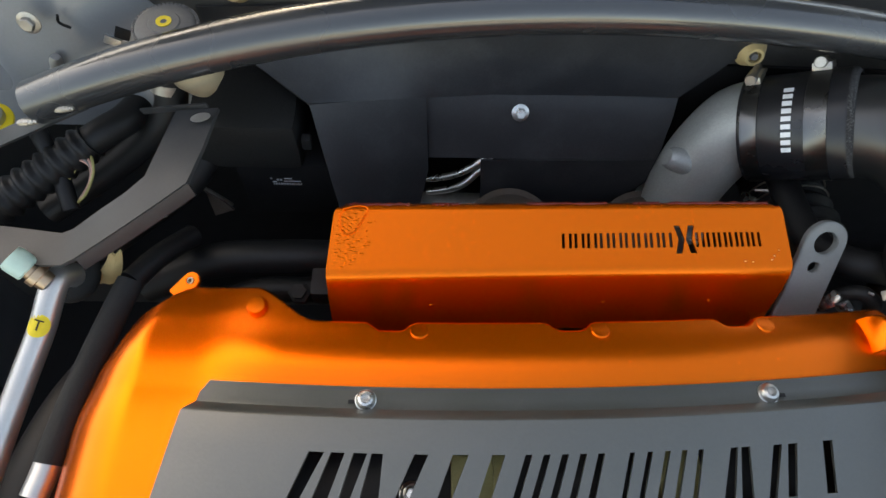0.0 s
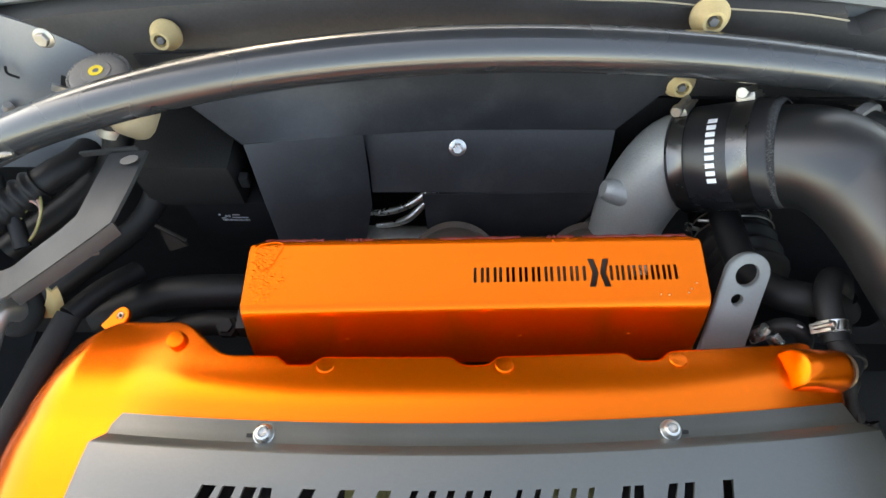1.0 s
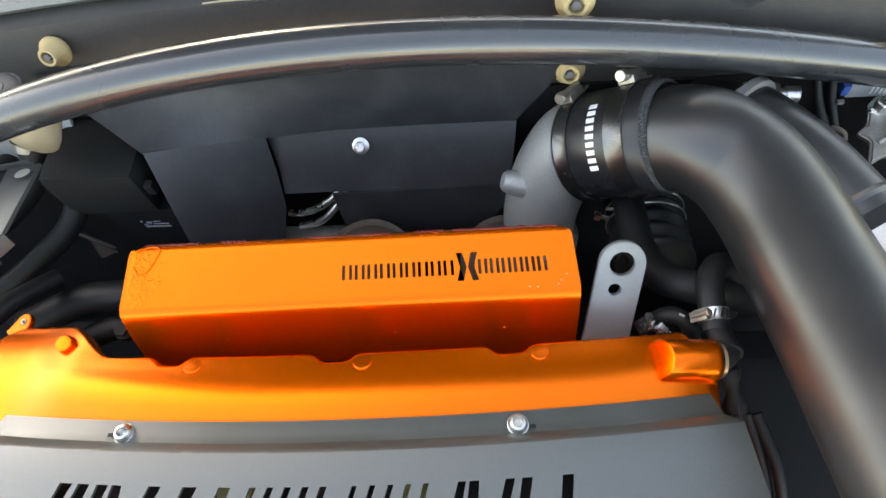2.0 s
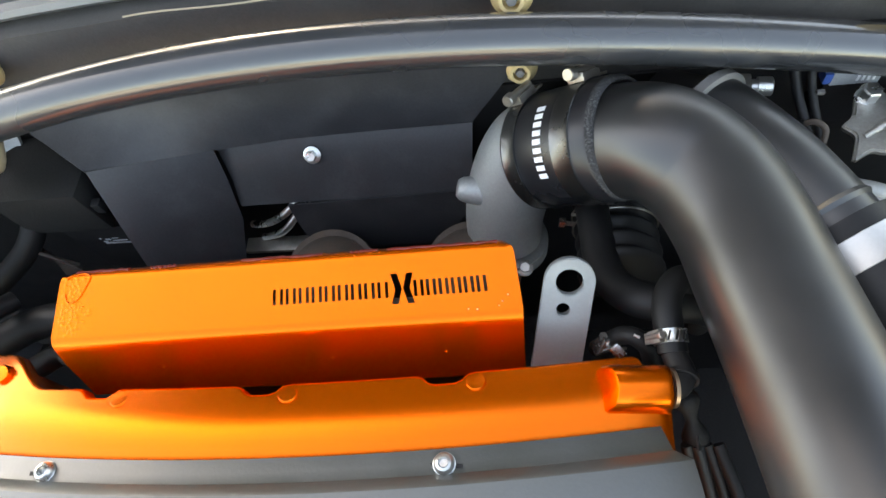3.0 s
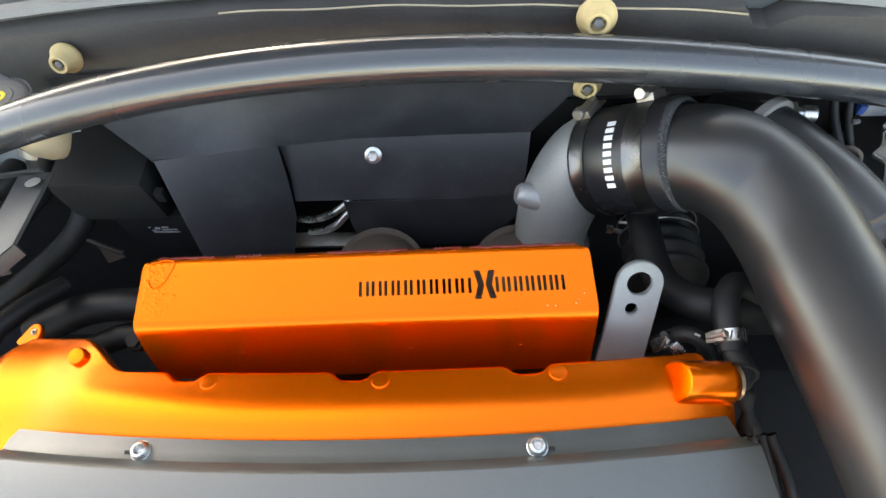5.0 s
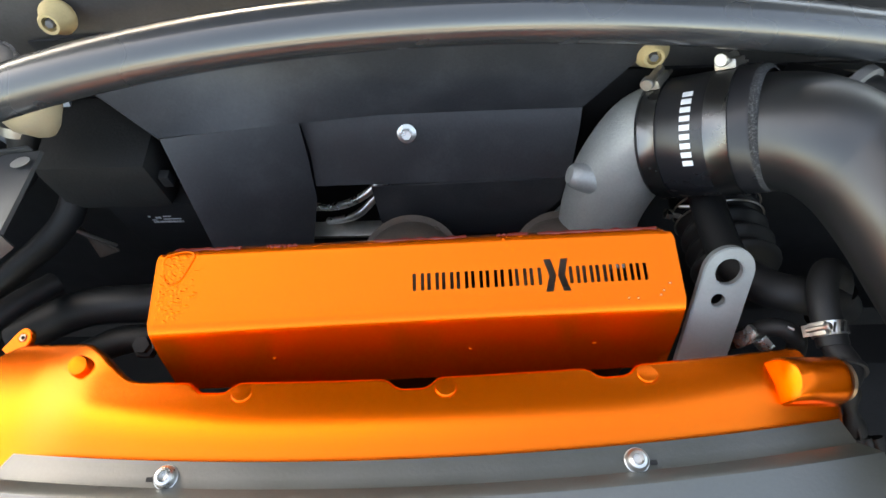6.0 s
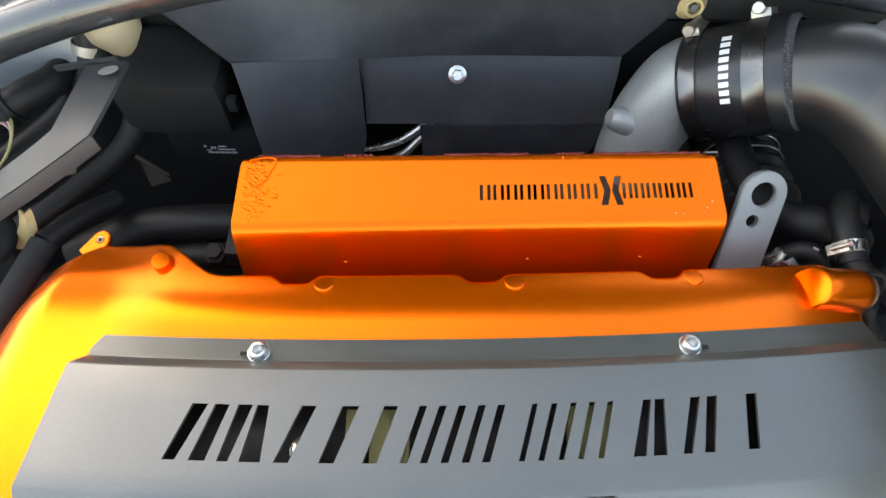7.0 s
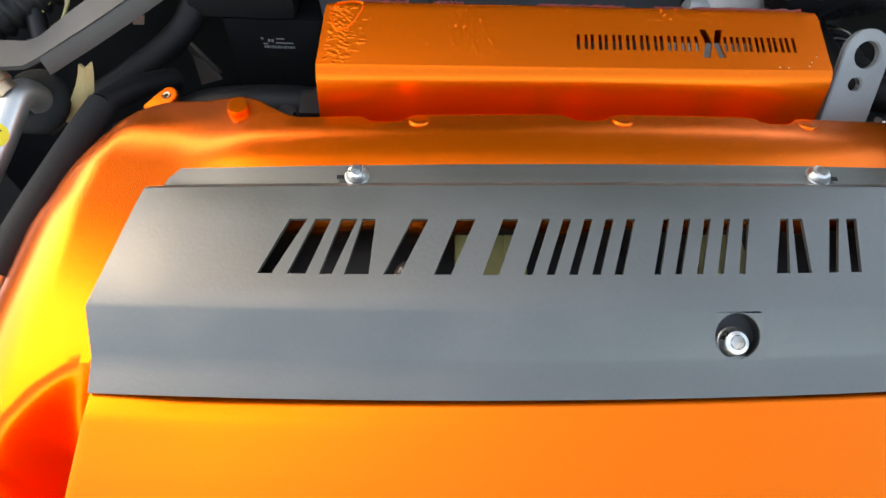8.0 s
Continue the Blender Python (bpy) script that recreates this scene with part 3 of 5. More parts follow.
# ---- orange heat shield box ----
def heat_shield():
    hs = thing("heat_shield", "candy orange folded metal heat shield box with a blistered corner", "heat shield")
    fl, fr, tl, tr = V(-0.161, 0.4035, 0.9002), V(0.167, 0.4160, 0.8977), V(-0.1565, 0.4475, 0.9145), V(0.1615, 0.4590, 0.9115)
    # cut-outs: nine plain cells, a cross of two chevrons, six plain cells
    us = [0.0, 0.01, 0.02, 0.03] + [0.03 + 0.0455 * i for i in range(1, 10)]
    cells = []
    for first, count, pitch in ((0.4945, 9, 0.0277), (0.7905, 6, 0.0253)):
        for i in range(count):
            a, b = first + pitch * i, first + pitch * i + pitch * 0.8
            cells.append((a, b - 0.0066))
            us += [a, a + 0.0066, b - 0.0066, b]
    mid = 0.7675
    cross = (mid - 0.0150, mid - 0.0010, mid + 0.0010, mid + 0.0150)
    us = sorted(us + list(cross) + [0.955, 0.97, 0.98, 0.99, 1.0])
    vs = [0.0, 0.04, 0.08, 0.165, 0.262, 0.306, 0.378, 0.452, 0.494, 0.605, 0.8, 0.86, 0.92, 0.96, 1.0]

    def spread(u, v):
        """The cross opens away from its middle."""
        if u in cross:
            u += (0.0085 if u > mid else -0.0085) * min(1.0, abs(v - 0.385) / 0.22)
        return u

    def top(u, v):
        p = (fl.lerp(fr, u)).lerp(tl.lerp(tr, u), v)
        if v > 0.9:
            p.z -= 0.0035 * ((v - 0.9) / 0.1) ** 2
        r = 0.010
        a, b = min(u, 1 - u) * 0.325, (1 - v) * 0.049
        if a < r and b < r:
            q = Vector((r - a, r - b))
            if q.length > 1e-6:
                k = q * (max(q.x, q.y) / q.length)
                p.x += (1 if u < 0.5 else -1) * (q.x - k.x)
                p.y -= q.y - k.y
        return p

    rows = []
    for dy, dz in ((-0.0255, -0.058), (-0.0135, -0.0210), (-0.0086, -0.0098), (-0.0075, -0.0072), (-0.0063, -0.0050), (-0.0050, -0.0032), (-0.0036, -0.0019), (-0.0022, -0.0009), (-0.0010, -0.0003)):
        inset = 0.001 * (-dz / 0.042)
        rows.append([fl.lerp(fr, u) + V((0.5 - u) * 2 * inset, dy, dz) for u in us])
    base = len(rows)
    rows += [[top(spread(u, v), v) for u in us] for v in vs]
    rows.append([top(u, 1.0) + V(0, 0.003, -0.004) for u in us])
    rows.append([top(u, 1.0) + V(0, 0.005, -0.03) for u in us])
    at = {u: j for j, u in enumerate(us)}
    skip = [(base + i, at[c]) for c in (cross[0], cross[2]) for i in range(3, 9)]
    for p, r in cells:
        skip += [(base + i, at[c]) for c in (p, r) for i in (4, 5, 6, 7)]
    body = part("shield_body", shell(rows, 0.0016, skip), ORANGE, hs, angle=60)
    for u, s in ((0.0, -1), (1.0, 1)):
        col = [r[0 if s < 0 else -1] for r in rows]
        ring = [c + V(-s * 0.0008, 0, 0) for c in col]
        mid = V(ring[0].x - s * 0.0, (ring[base].y + ring[-1].y) / 2, 0.86)
        verts = ring + [V(p.x - s * 0.0016, p.y, p.z) for p in ring]
        n = len(ring)
        part("end_panel", from_lists(verts, [tuple(range(n)), tuple(range(n, 2 * n))[::-1]]), ORANGE, hs)
    rng = random.Random(4)
    # blistered paint at the corner and specks over the top
    lumps = []
    for _ in range(200):
        u, v = 0.012 + abs(rng.gauss(0, 0.035)), rng.random() ** 0.8 * 0.88
        if u < 0.095:
            r = rng.uniform(0.0005, 0.0015)
            lumps.append(lathe([(r * 1.2, -0.0001), (r * 0.8, r * 0.10), (r * 0.4, r * 0.17), (0, r * 0.19)], 9, Matrix.Translation(top(u, v)) @ pose(0, 0, 0, 17.5) @ pose(0, 0, 0, 0, 0, rng.uniform(0, 90)) @ Matrix.Diagonal((1, rng.uniform(0.5, 1.6), 1, 1))))
    tagged(part("paint_blister", join(*lumps), ORANGE, hs, "", 80), "blistered paint at the corner", "", "", "stuff")
    lumps = []
    for _ in range(230):
        u, v = rng.choice((rng.gauss(0.28, 0.035), rng.gauss(0.70, 0.04), rng.gauss(0.70, 0.05), rng.uniform(0.1, 0.95))), rng.uniform(0.15, 0.95)
        r = rng.uniform(0.0003, 0.0008)
        if 0.03 < u < 0.97 and not (u > 0.5 and 0.1 < v < 0.72):
            lumps.append(lathe([(r, -0.0003), (r * 0.7, r * 0.4), (0, r * 0.5)], 6, Matrix.Translation(top(u, v))))
    tagged(part("paint_speck", join(*lumps), ORANGE, hs, "", 80), "small raised paint specks", "", "", "stuff")
    # raised loop of lifted paint
    loop = [(0.018, 0.92), (0.05, 0.95), (0.072, 0.90), (0.066, 0.75), (0.05, 0.55), (0.03, 0.50), (0.018, 0.62), (0.014, 0.8), (0.018, 0.92)]
    part("lifted_paint_edge", sweep(smooth_path([top(u, v) + V(0, 0, 0.0002) for u, v in loop], 5), 0.0006, 6), ORANGE, hs)
    for u in (0.22, 0.60, 0.84):
        p = fl.lerp(fr, u) + V(0, -0.0165, -0.029)
        part("rivet", lathe([(0, 0.0012), (0.001, 0.001), (0.0016, 0.0005), (0.0018, 0)], 14, along(p, p + V(0, -1, 0.05))), ORANGE, hs)
    # dark red stains along the rear edge and pale chips on the front fold
    for u0, u1, v in ((0.03, 0.16, 0.985), (0.21, 0.27, 0.98), (0.42, 0.60, 0.99), (0.66, 0.72, 0.985), (0.74, 0.97, 0.985)):
        n = 12
        pts = [top(u0 + (u1 - u0) * k / n, v + 0.012 * math.sin(9 * k * u1)) + V(0, 0, 0.0002) for k in range(n + 1)]
        part("stain", sweep(pts, [0.0004 + 0.0011 * abs(math.sin(1.7 * k + 9 * u0)) for k in range(n + 1)], 6), STAIN, hs, "dark red stain on the edge")
    for u, v in ((0.895, 0.03), (0.912, 0.02), (0.955, 0.05), (0.962, 0.11), (0.975, 0.2)):
        part("paint_chip", lathe([(0.0006, -0.0003), (0.0005, 0.0002), (0, 0.0003)], 7, Matrix.Translation(top(u, v)) @ Matrix.Diagonal((1.3, 0.8, 1, 1))), ALU, hs, "pale paint chip")
    return hs


heat_shield()

# ---- black shield on the firewall ----
def firewall_shield():
    fs = thing("turbo_shield", "matt black folded metal shield bolted in front of the firewall", "heat shield")
    left = [[(-0.187, 0.5497, 0.894), (-0.140, 0.566, 0.880), (-0.0945, 0.5825, 0.866)], [(-0.176, 0.522, 0.850), (-0.134, 0.545, 0.843), (-0.0925, 0.5695, 0.8362)],
            [(-0.162, 0.489, 0.797), (-0.126, 0.518, 0.799), (-0.0905, 0.5505, 0.803)], [(-0.155, 0.476, 0.755), (-0.128, 0.50, 0.757), (-0.101, 0.522, 0.76)]]
    part("left_panel", shell(left, 0.002), SHIELD, fs, angle=30)
    right = [[(-0.098, 0.592, 0.861), (0.015, 0.593, 0.862), (0.129, 0.594, 0.862)], [(-0.094, 0.583, 0.848), (0.015, 0.583, 0.849), (0.1275, 0.583, 0.849)], [(-0.0915, 0.574, 0.832), (0.015, 0.574, 0.832), (0.1255, 0.574, 0.832)]]
    part("right_panel", shell(right + [[(-0.0905, 0.559, 0.811), (0.015, 0.5595, 0.812), (0.1225, 0.561, 0.813)]], 0.002), SHIELD, fs, angle=30)
    low = [[(-0.043, 0.5545, 0.8145), (0.04, 0.557, 0.814), (0.1205, 0.559, 0.8145)], [(-0.041, 0.549, 0.79), (0.04, 0.551, 0.79), (0.117, 0.553, 0.79)], [(-0.038, 0.545, 0.745), (0.035, 0.546, 0.745), (0.09, 0.548, 0.745)]]
    part("lower_panel", shell(low, 0.002), SHIELD, fs, angle=30)
    up = [[(-0.187, 0.5487, 0.8945), (-0.140, 0.565, 0.8806), (-0.0945, 0.5815, 0.8667), (-0.03, 0.590, 0.8637), (0.05, 0.592, 0.8637), (0.129, 0.593, 0.8637)],
          [(-0.225, 0.5735, 0.905), (-0.160, 0.582, 0.900), (-0.097, 0.590, 0.895), (-0.03, 0.5945, 0.893), (0.055, 0.5955, 0.893), (0.150, 0.596, 0.892)],
          [(-0.266, 0.598, 0.917), (-0.18, 0.599, 0.920), (-0.10, 0.5995, 0.924), (-0.03, 0.5995, 0.926), (0.06, 0.5995, 0.926), (0.173, 0.5995, 0.924)],
          [(-0.27, 0.6, 0.94), (-0.18, 0.6, 0.945), (-0.10, 0.6, 0.945), (-0.03, 0.6, 0.945), (0.06, 0.6, 0.945), (0.180, 0.6, 0.94)]]
    part("top_panel", shell(up, 0.002), SHIELD, fs, angle=35)
    hex_bolt("flange_bolt", (-0.0108, 0.5815, 0.8505), (0, -0.75, 0.6), 0.0050, fs, "bright zinc flange bolt", washer=1.55, head=0.75)
    return fs


firewall_shield()
tube = thing("metal_lines", "pair of bent steel lines behind the shield opening", "pipe")
part("line", sweep(smooth_path([(-0.100, 0.566, 0.766), (-0.084, 0.560, 0.775), (-0.066, 0.556, 0.788), (-0.049, 0.557, 0.801), (-0.034, 0.564, 0.812)], 6), 0.0036, 14), STEEL, tube)
part("line", sweep(smooth_path([(-0.090, 0.556, 0.757), (-0.074, 0.552, 0.767), (-0.058, 0.550, 0.780), (-0.044, 0.556, 0.793), (-0.030, 0.566, 0.804)], 6), 0.0036, 14), STEEL, tube)
part("bracket_plate", box(-0.108, -0.035, 0.540, 0.556, 0.752, 0.757, 0.002), DULLSTEEL, tube)

# turbo housings behind the orange box
for x, y, z, r in ((-0.012, 0.505, 0.757, 0.043), (0.118, 0.510, 0.752, 0.042)):
    th = thing("turbo_housing", "heat-browned cast-iron turbo housing behind the orange box", "turbocharger", group="turbo housings")
    part("scroll", lathe([(0, r), (r * 0.35, r * 0.95), (r * 0.7, r * 0.72), (r * 0.92, r * 0.4), (r, 0), (r * 0.92, -r * 0.4), (0, -r * 0.6)], 32, pose(x, y, z)), RUST, th)
    part("scroll_flange", lathe([(r * 0.75, -0.004), (r * 1.05, -0.004), (r * 1.05, 0.004), (r * 0.75, 0.004)], 32, pose(x, y, z + 0.006, 20)), RUST, th)
    hex_bolt("bolt", (x + 0.02, y + 0.025, z + r * 0.5), (0, 0, 1), 0.004, th, mat=RUST)

# ---- strut brace ----
def bar_point(x):
    return V(x, 0.5557 + 0.0686 * x - 0.0461 * x * x, 0.9903 - 0.0173 * x - 0.4575 * x * x + 0.2613 * x ** 3)


def strut_brace():
    sb = thing("strut_brace", "glossy dark gunmetal tubular strut brace arched across the engine bay", "strut brace")
    pts = [bar_point(x) for x in [-0.376 + 0.022 * i for i in range(39)]]
    part("tube", sweep(pts, 0.0163, 40), BARPAINT, sb)
    e = bar_point(-0.376)
    part("tube_end_cap", lathe([(0, 0.004), (0.013, 0.0035), (0.0162, 0)], 32, along(e, e + V(-1, -0.1, -0.4))), BARPAINT, sb)
    a, b = bar_point(-0.43) + V(0, -0.014, -0.013), bar_point(-0.33) + V(0, -0.014, -0.010)
    m = Matrix.Translation(a.lerp(b, 0.5)) @ pose(0, 0, 0, 20, -math.degrees(math.atan2(b.z - a.z, b.x - a.x)), math.degrees(math.atan2(b.y - a.y, b.x - a.x)))
    part("end_plate", box(-0.06, 0.05, 0.0, 0.012, -0.0015, 0.0015, 0.0006, m), DARKBRACKET, sb, "dull grey end plate of the brace")
    for s in (0.0, 0.03):
        w = bar_point(-0.370 + s) + V(-0.010, -0.0165, -0.0055)
        bead = smooth_path([w + V(-0.008, 0.001, -0.003), w, w + V(0.009, -0.001, 0.002)], 8)
        part("weld_bead", sweep(bead, [0.0012 + 0.0016 * math.sin(math.pi * k / 16) + 0.0005 * (k % 2) for k in range(17)], 8), DULLSTEEL, sb, "rippled weld bead")
    return sb


strut_brace()

# ---- cream rubber bump stops on the firewall ----
def bump_stop(at, r):
    b = thing("rubber_stopper", "aged cream rubber stopper with a grey pin on the firewall", "rubber stopper", group="rubber stoppers on the firewall")
    m = along(at, Vector(at) + V(-0.03, -1, 0.35)) @ Matrix.Diagonal((1, 1, 0.62, 1))
    part("stopper_body", lathe([(0, 0), (r * 1.0, 0), (r * 1.12, 0.004), (r * 1.12, 0.008), (r * 0.98, 0.011), (r * 0.80, 0.018), (r * 0.70, 0.024), (r * 0.62, 0.026), (r * 0.45, 0.0255), (r * 0.42, 0.018), (0, 0.018)], 28, m), CREAM, b)
    part("pin", lathe([(0, 0.026), (r * 0.26, 0.0255), (r * 0.3, 0.024), (r * 0.3, 0.01)], 6, m), CAPGREY, b, "grey plastic pin")
    return b


bump_stop((-0.233, 0.600, 0.963), 0.0108)
bump_stop((0.169, 0.600, 0.983), 0.0126)
bump_stop((0.171, 0.606, 0.911), 0.0115)
bump_stop((0.415, 0.604, 0.952), 0.0115)

# ---- lifting eye ----
eye = [(-0.0165, -0.085), (0.0165, -0.085)] + [(0.0165 * math.cos(a * math.pi / 14), 0.0165 * math.sin(a * math.pi / 14)) for a in range(15)]
m = Matrix.Translation((0.1965, 0.4365, 0.893)) @ pose(0, 0, 0, 48, 0, 5) @ pose(0, 0, 0, 0, 0, -13)
single("lifting_eye", prism(eye, 0.0055, m, 0.0007, [(0.0, 0.0, 0.0088), (-0.0015, -0.0195, 0.0044)]), BRACKET, "grey coated steel engine lifting eye with two holes", "bracket")

# ---- charge pipe: cast elbow, coupler, black pipe ----
AX = [V(0.148, 0.535, 0.775), V(0.151, 0.545, 0.805), V(0.160, 0.554, 0.838), V(0.175, 0.560, 0.866), V(0.203, 0.551, 0.887), V(0.229, 0.537, 0.904), V(0.256, 0.5175, 0.921), V(0.2805, 0.495, 0.9215), V(0.2955, 0.460, 0.9215), V(0.304, 0.418, 0.9235), V(0.312, 0.370, 0.928), V(0.321, 0.30, 0.937), V(0.330, 0.22, 0.946), V(0.338, 0.15, 0.953)]
el = thing("turbo_elbow", "sandcast aluminium turbo outlet elbow with a stub and a flange", "pipe elbow")
path = smooth_path(AX[:4] + [AX[3] + V(0.016, -0.006, 0.013)], 6)
part("elbow_body", sweep(path, [0.0325 + 0.0045 * k / (len(path) - 1) for k in range(len(path))], 36), CAST, el)
nub = V(0.1185, 0.541, 0.846)
part("stub", lathe([(0.013, -0.03), (0.0105, -0.004), (0.0095, 0.0), (0.007, 0.003), (0, 0.0035)], 20, along(nub, nub + V(-1, 0.05, 0.35))), CAST, el)
part("elbow_flange", lathe([(0.02, -0.006), (0.0385, -0.006), (0.0385, 0.006), (0.02, 0.006)], 28, along(AX[0] + V(0, 0, -0.012), AX[1])), CAST, el)
hex_bolt("bolt", (0.114, 0.525, 0.782), (-0.2, -0.3, 1), 0.005, el, mat=DULLSTEEL)
hex_bolt("bolt", (0.165, 0.503, 0.772), (0.1, -0.3, 1), 0.005, el, mat=DULLSTEEL)

co = thing("silicone_coupler", "glossy black silicone hose coupler with two clamps and white bars", "hose coupler")
ca, cb = V(0.1815, 0.5560, 0.868), V(0.238, 0.5315, 0.911)
ax = (cb - ca).normalized()
L = (cb - ca).length
mc = along(ca, cb)
part("sleeve", lathe([(0.038, 0), (0.0425, 0.0), (0.0432, 0.0015), (0.0432, L - 0.0015), (0.0425, L), (0.038, L)], 64, mc), SILICONE, co)
c1, c2 = ca + ax * 0.009, ca + ax * (L - 0.020)
# Polished bands: the dark they mirror is put into the base colour.
DARKBAND = material("reflection_darkened_steel_band", (0.13, 0.13, 0.13), rough=0.25, metal=0.95, vary=0.1, bump=0.05)
hose_clamp(c1, ax, 0.0434, 0.0125, (-0.3, 0.42, 0.6), co, DARKBAND, k=1.12)
hose_clamp(c2, ax, 0.0434, 0.0155, (-0.1, 0.66, 0.7), co, DARKBAND, k=1.12)
part("braided_edge", lathe([(0.0375, L), (0.0428, L), (0.0424, L + 0.0025), (0.0405, L + 0.0045), (0.0385, L + 0.005)], 64, mc), FABRIC, co, "rough grey fabric edge of the hose")


def coupler_bars():
    """Nine white print bars that follow the round of the sleeve."""
    a0 = mc.to_3x3().inverted() @ V(-0.3, -0.45, 0.9)
    base = math.atan2(a0.y, a0.x)
    for i in range(9):
        a, b = base + (i - 4.0) * 0.14, base + (i - 4.0) * 0.14 + 0.085
        verts, faces = [], []
        for k in range(4):
            t = a + (b - a) * k / 3
            for h in (L * 0.43, L * 0.43 + 0.0068):
                for r in (0.0431, 0.0437):
                    verts.append((r * math.cos(t), r * math.sin(t), h))
        for k in range(3):
            o = k * 4
            faces += [(o + 1, o + 5, o + 7, o + 3), (o, o + 4, o + 5, o + 1), (o + 2, o + 6, o + 7, o + 3)]
        faces += [(0, 1, 3, 2), (12, 13, 15, 14)]
        part("print_bar", moved(from_lists(verts, faces), mc), WHITEPRINT, co)


coupler_bars()
cp = thing("charge_pipe", "satin black coated metal charge pipe bending towards the front", "pipe")
path = smooth_path([cb - ax * 0.02] + AX[6:], 8)
part("pipe_body", sweep(path, 0.0388, 56), PIPEBLACK, cp, angle=60)
scr = [(0.0, 0.0), (0.006, 0.0015), (0.011, 0.0005), (0.017, 0.003)]
part("scratch", sweep([V(0.266 + u, 0.450 - 0.2 * u, 0.938 + 0.9 * v) for u, v in scr], 0.0005, 6), GREYPRINT, cp, "thin pale scratch in the coating")

# second, thinner pipe beside it
p2 = thing("intake_pipe", "black intake pipe with a grey collar and a polished band clamp", "pipe")
AX2 = [V(0.296, 0.552, 0.904), V(0.312, 0.530, 0.907), V(0.332, 0.500, 0.907), V(0.350, 0.467, 0.905), V(0.3635, 0.440, 0.902), V(0.385, 0.385, 0.895), V(0.40, 0.32, 0.88), V(0.405, 0.24, 0.86)]
part("pipe_body", sweep(smooth_path(AX2[:5], 8), 0.0285, 40), PIPEBLACK, p2)
d2 = (AX2[4] - AX2[3]).normalized()
part("rolled_bead", sweep([AX2[4] - d2 * 0.032, AX2[4] - d2 * 0.029, AX2[4] - d2 * 0.026], [0.0285, 0.0303, 0.0285], 40), PIPEBLACK, p2)
d0 = (AX2[1] - AX2[0]).normalized()
part("collar", sweep([AX2[0] - d0 * 0.004, AX2[0] - d0 * 0.003, AX2[0] + d0 * 0.003, AX2[0] + d0 * 0.004], [0.0315, 0.0325, 0.0325, 0.0312], 40), CAPGREY, p2, "grey rubber collar")
part("inlet", sweep([AX2[0] - d0 * 0.04 - V(0, 0, 0.012), AX2[0] - d0 * 0.002], [0.02, 0.024], 32), RUBBER, p2)
part("rubber_sleeve", sweep([AX2[4] - d2 * 0.018, AX2[4] - d2 * 0.008] + smooth_path(AX2[4:], 8), 0.0325, 40), RUBBER, p2, "black rubber sleeve")
hose_clamp(AX2[4] + d2 * 0.002, d2, 0.0327, 0.019, (0.2, -0.2, -1), p2, ALU, "polished steel band clamp")
sc = V(0.333, 0.569, 0.908)
part("clamp_screw", lathe([(0, -0.05), (0.004, -0.05), (0.0044, -0.012), (0.005, -0.002), (0.0066, -0.002), (0.0066, 0.007), (0.0052, 0.008), (0, 0.008)], 14, along(sc, sc + V(1, -0.12, 0.02))), STEEL, p2)

ms = along(sc, sc + V(1, -0.12, 0.02))
part("clamp_housing", box(-0.0066, 0.0066, -0.007, 0.006, -0.034, -0.006, 0.0022, ms), DULLSTEEL, p2, "steel worm housing of the clamp")
# ---- breather hose and small clamps beside the valve cover ----
bh = thing("breather_hose", "black rubber breather hose clamped to the valve cover elbow", "hose")
part("hose_body", sweep(smooth_path([(0.2572, 0.390, 0.8785), (0.2565, 0.402, 0.8805), (0.256, 0.417, 0.883), (0.2595, 0.430, 0.8825), (0.268, 0.440, 0.878), (0.279, 0.441, 0.868), (0.285, 0.435, 0.852), (0.287, 0.43, 0.82)], 8), 0.0092, 24), RUBBER, bh)
part("hose_end", sweep([(0.2845, 0.4365, 0.8565), (0.2855, 0.4345, 0.852)], 0.0115, 24), RUBBER, bh)
part("elbow_fitting", sweep(smooth_path([(0.249, 0.3675, 0.884), (0.2565, 0.369, 0.8835), (0.2605, 0.377, 0.8815), (0.2585, 0.386, 0.8795), (0.2575, 0.392, 0.8787)], 6), 0.0078, 20), PLASTIC, bh, "black plastic elbow fitting")
part("fitting_collar", lathe([(0.0078, 0), (0.0096, 0), (0.0096, 0.0032), (0.0078, 0.0032)], 24, along((0.2595, 0.3725, 0.883), (0.262, 0.381, 0.880))), PLASTIC, bh)
band = hose_clamp((0.2565, 0.400, 0.8802), (-0.03, 1, 0.17), 0.0094, 0.009, (-0.9, -0.35, 0.45), bh, STEEL, k=0.6)
bm4 = along((0.2565, 0.400, 0.8802), (0.2265, 1.4, 1.0502))
for k in range(14):
    a = 2 * math.pi * k / 14
    part("band_slot", box(-0.0006, 0.0006, -0.0003, 0.0003, -0.003, 0.003, 0, bm4 @ Matrix.Translation((0.0104 * math.cos(a), 0.0104 * math.sin(a), 0)) @ pose(0, 0, 0, 0, 0, math.degrees(a) + 90) @ pose(0, 0, 0, 0, 18, 0)), RUBBER, band)
rh = thing("return_hose", "thick black rubber hose curving down behind the lifting eye", "hose")
part("hose_body", sweep(smooth_path([(0.2185, 0.553, 0.842), (0.2195, 0.535, 0.838), (0.221, 0.510, 0.8365), (0.223, 0.478, 0.840), (0.2275, 0.456, 0.8465), (0.237, 0.4415, 0.8535), (0.2495, 0.433, 0.860), (0.263, 0.430, 0.861), (0.28, 0.432, 0.853), (0.30, 0.435, 0.83)], 8), 0.0128, 28), RUBBER, rh)
bz = V(0.200, 0.5235, 0.812)
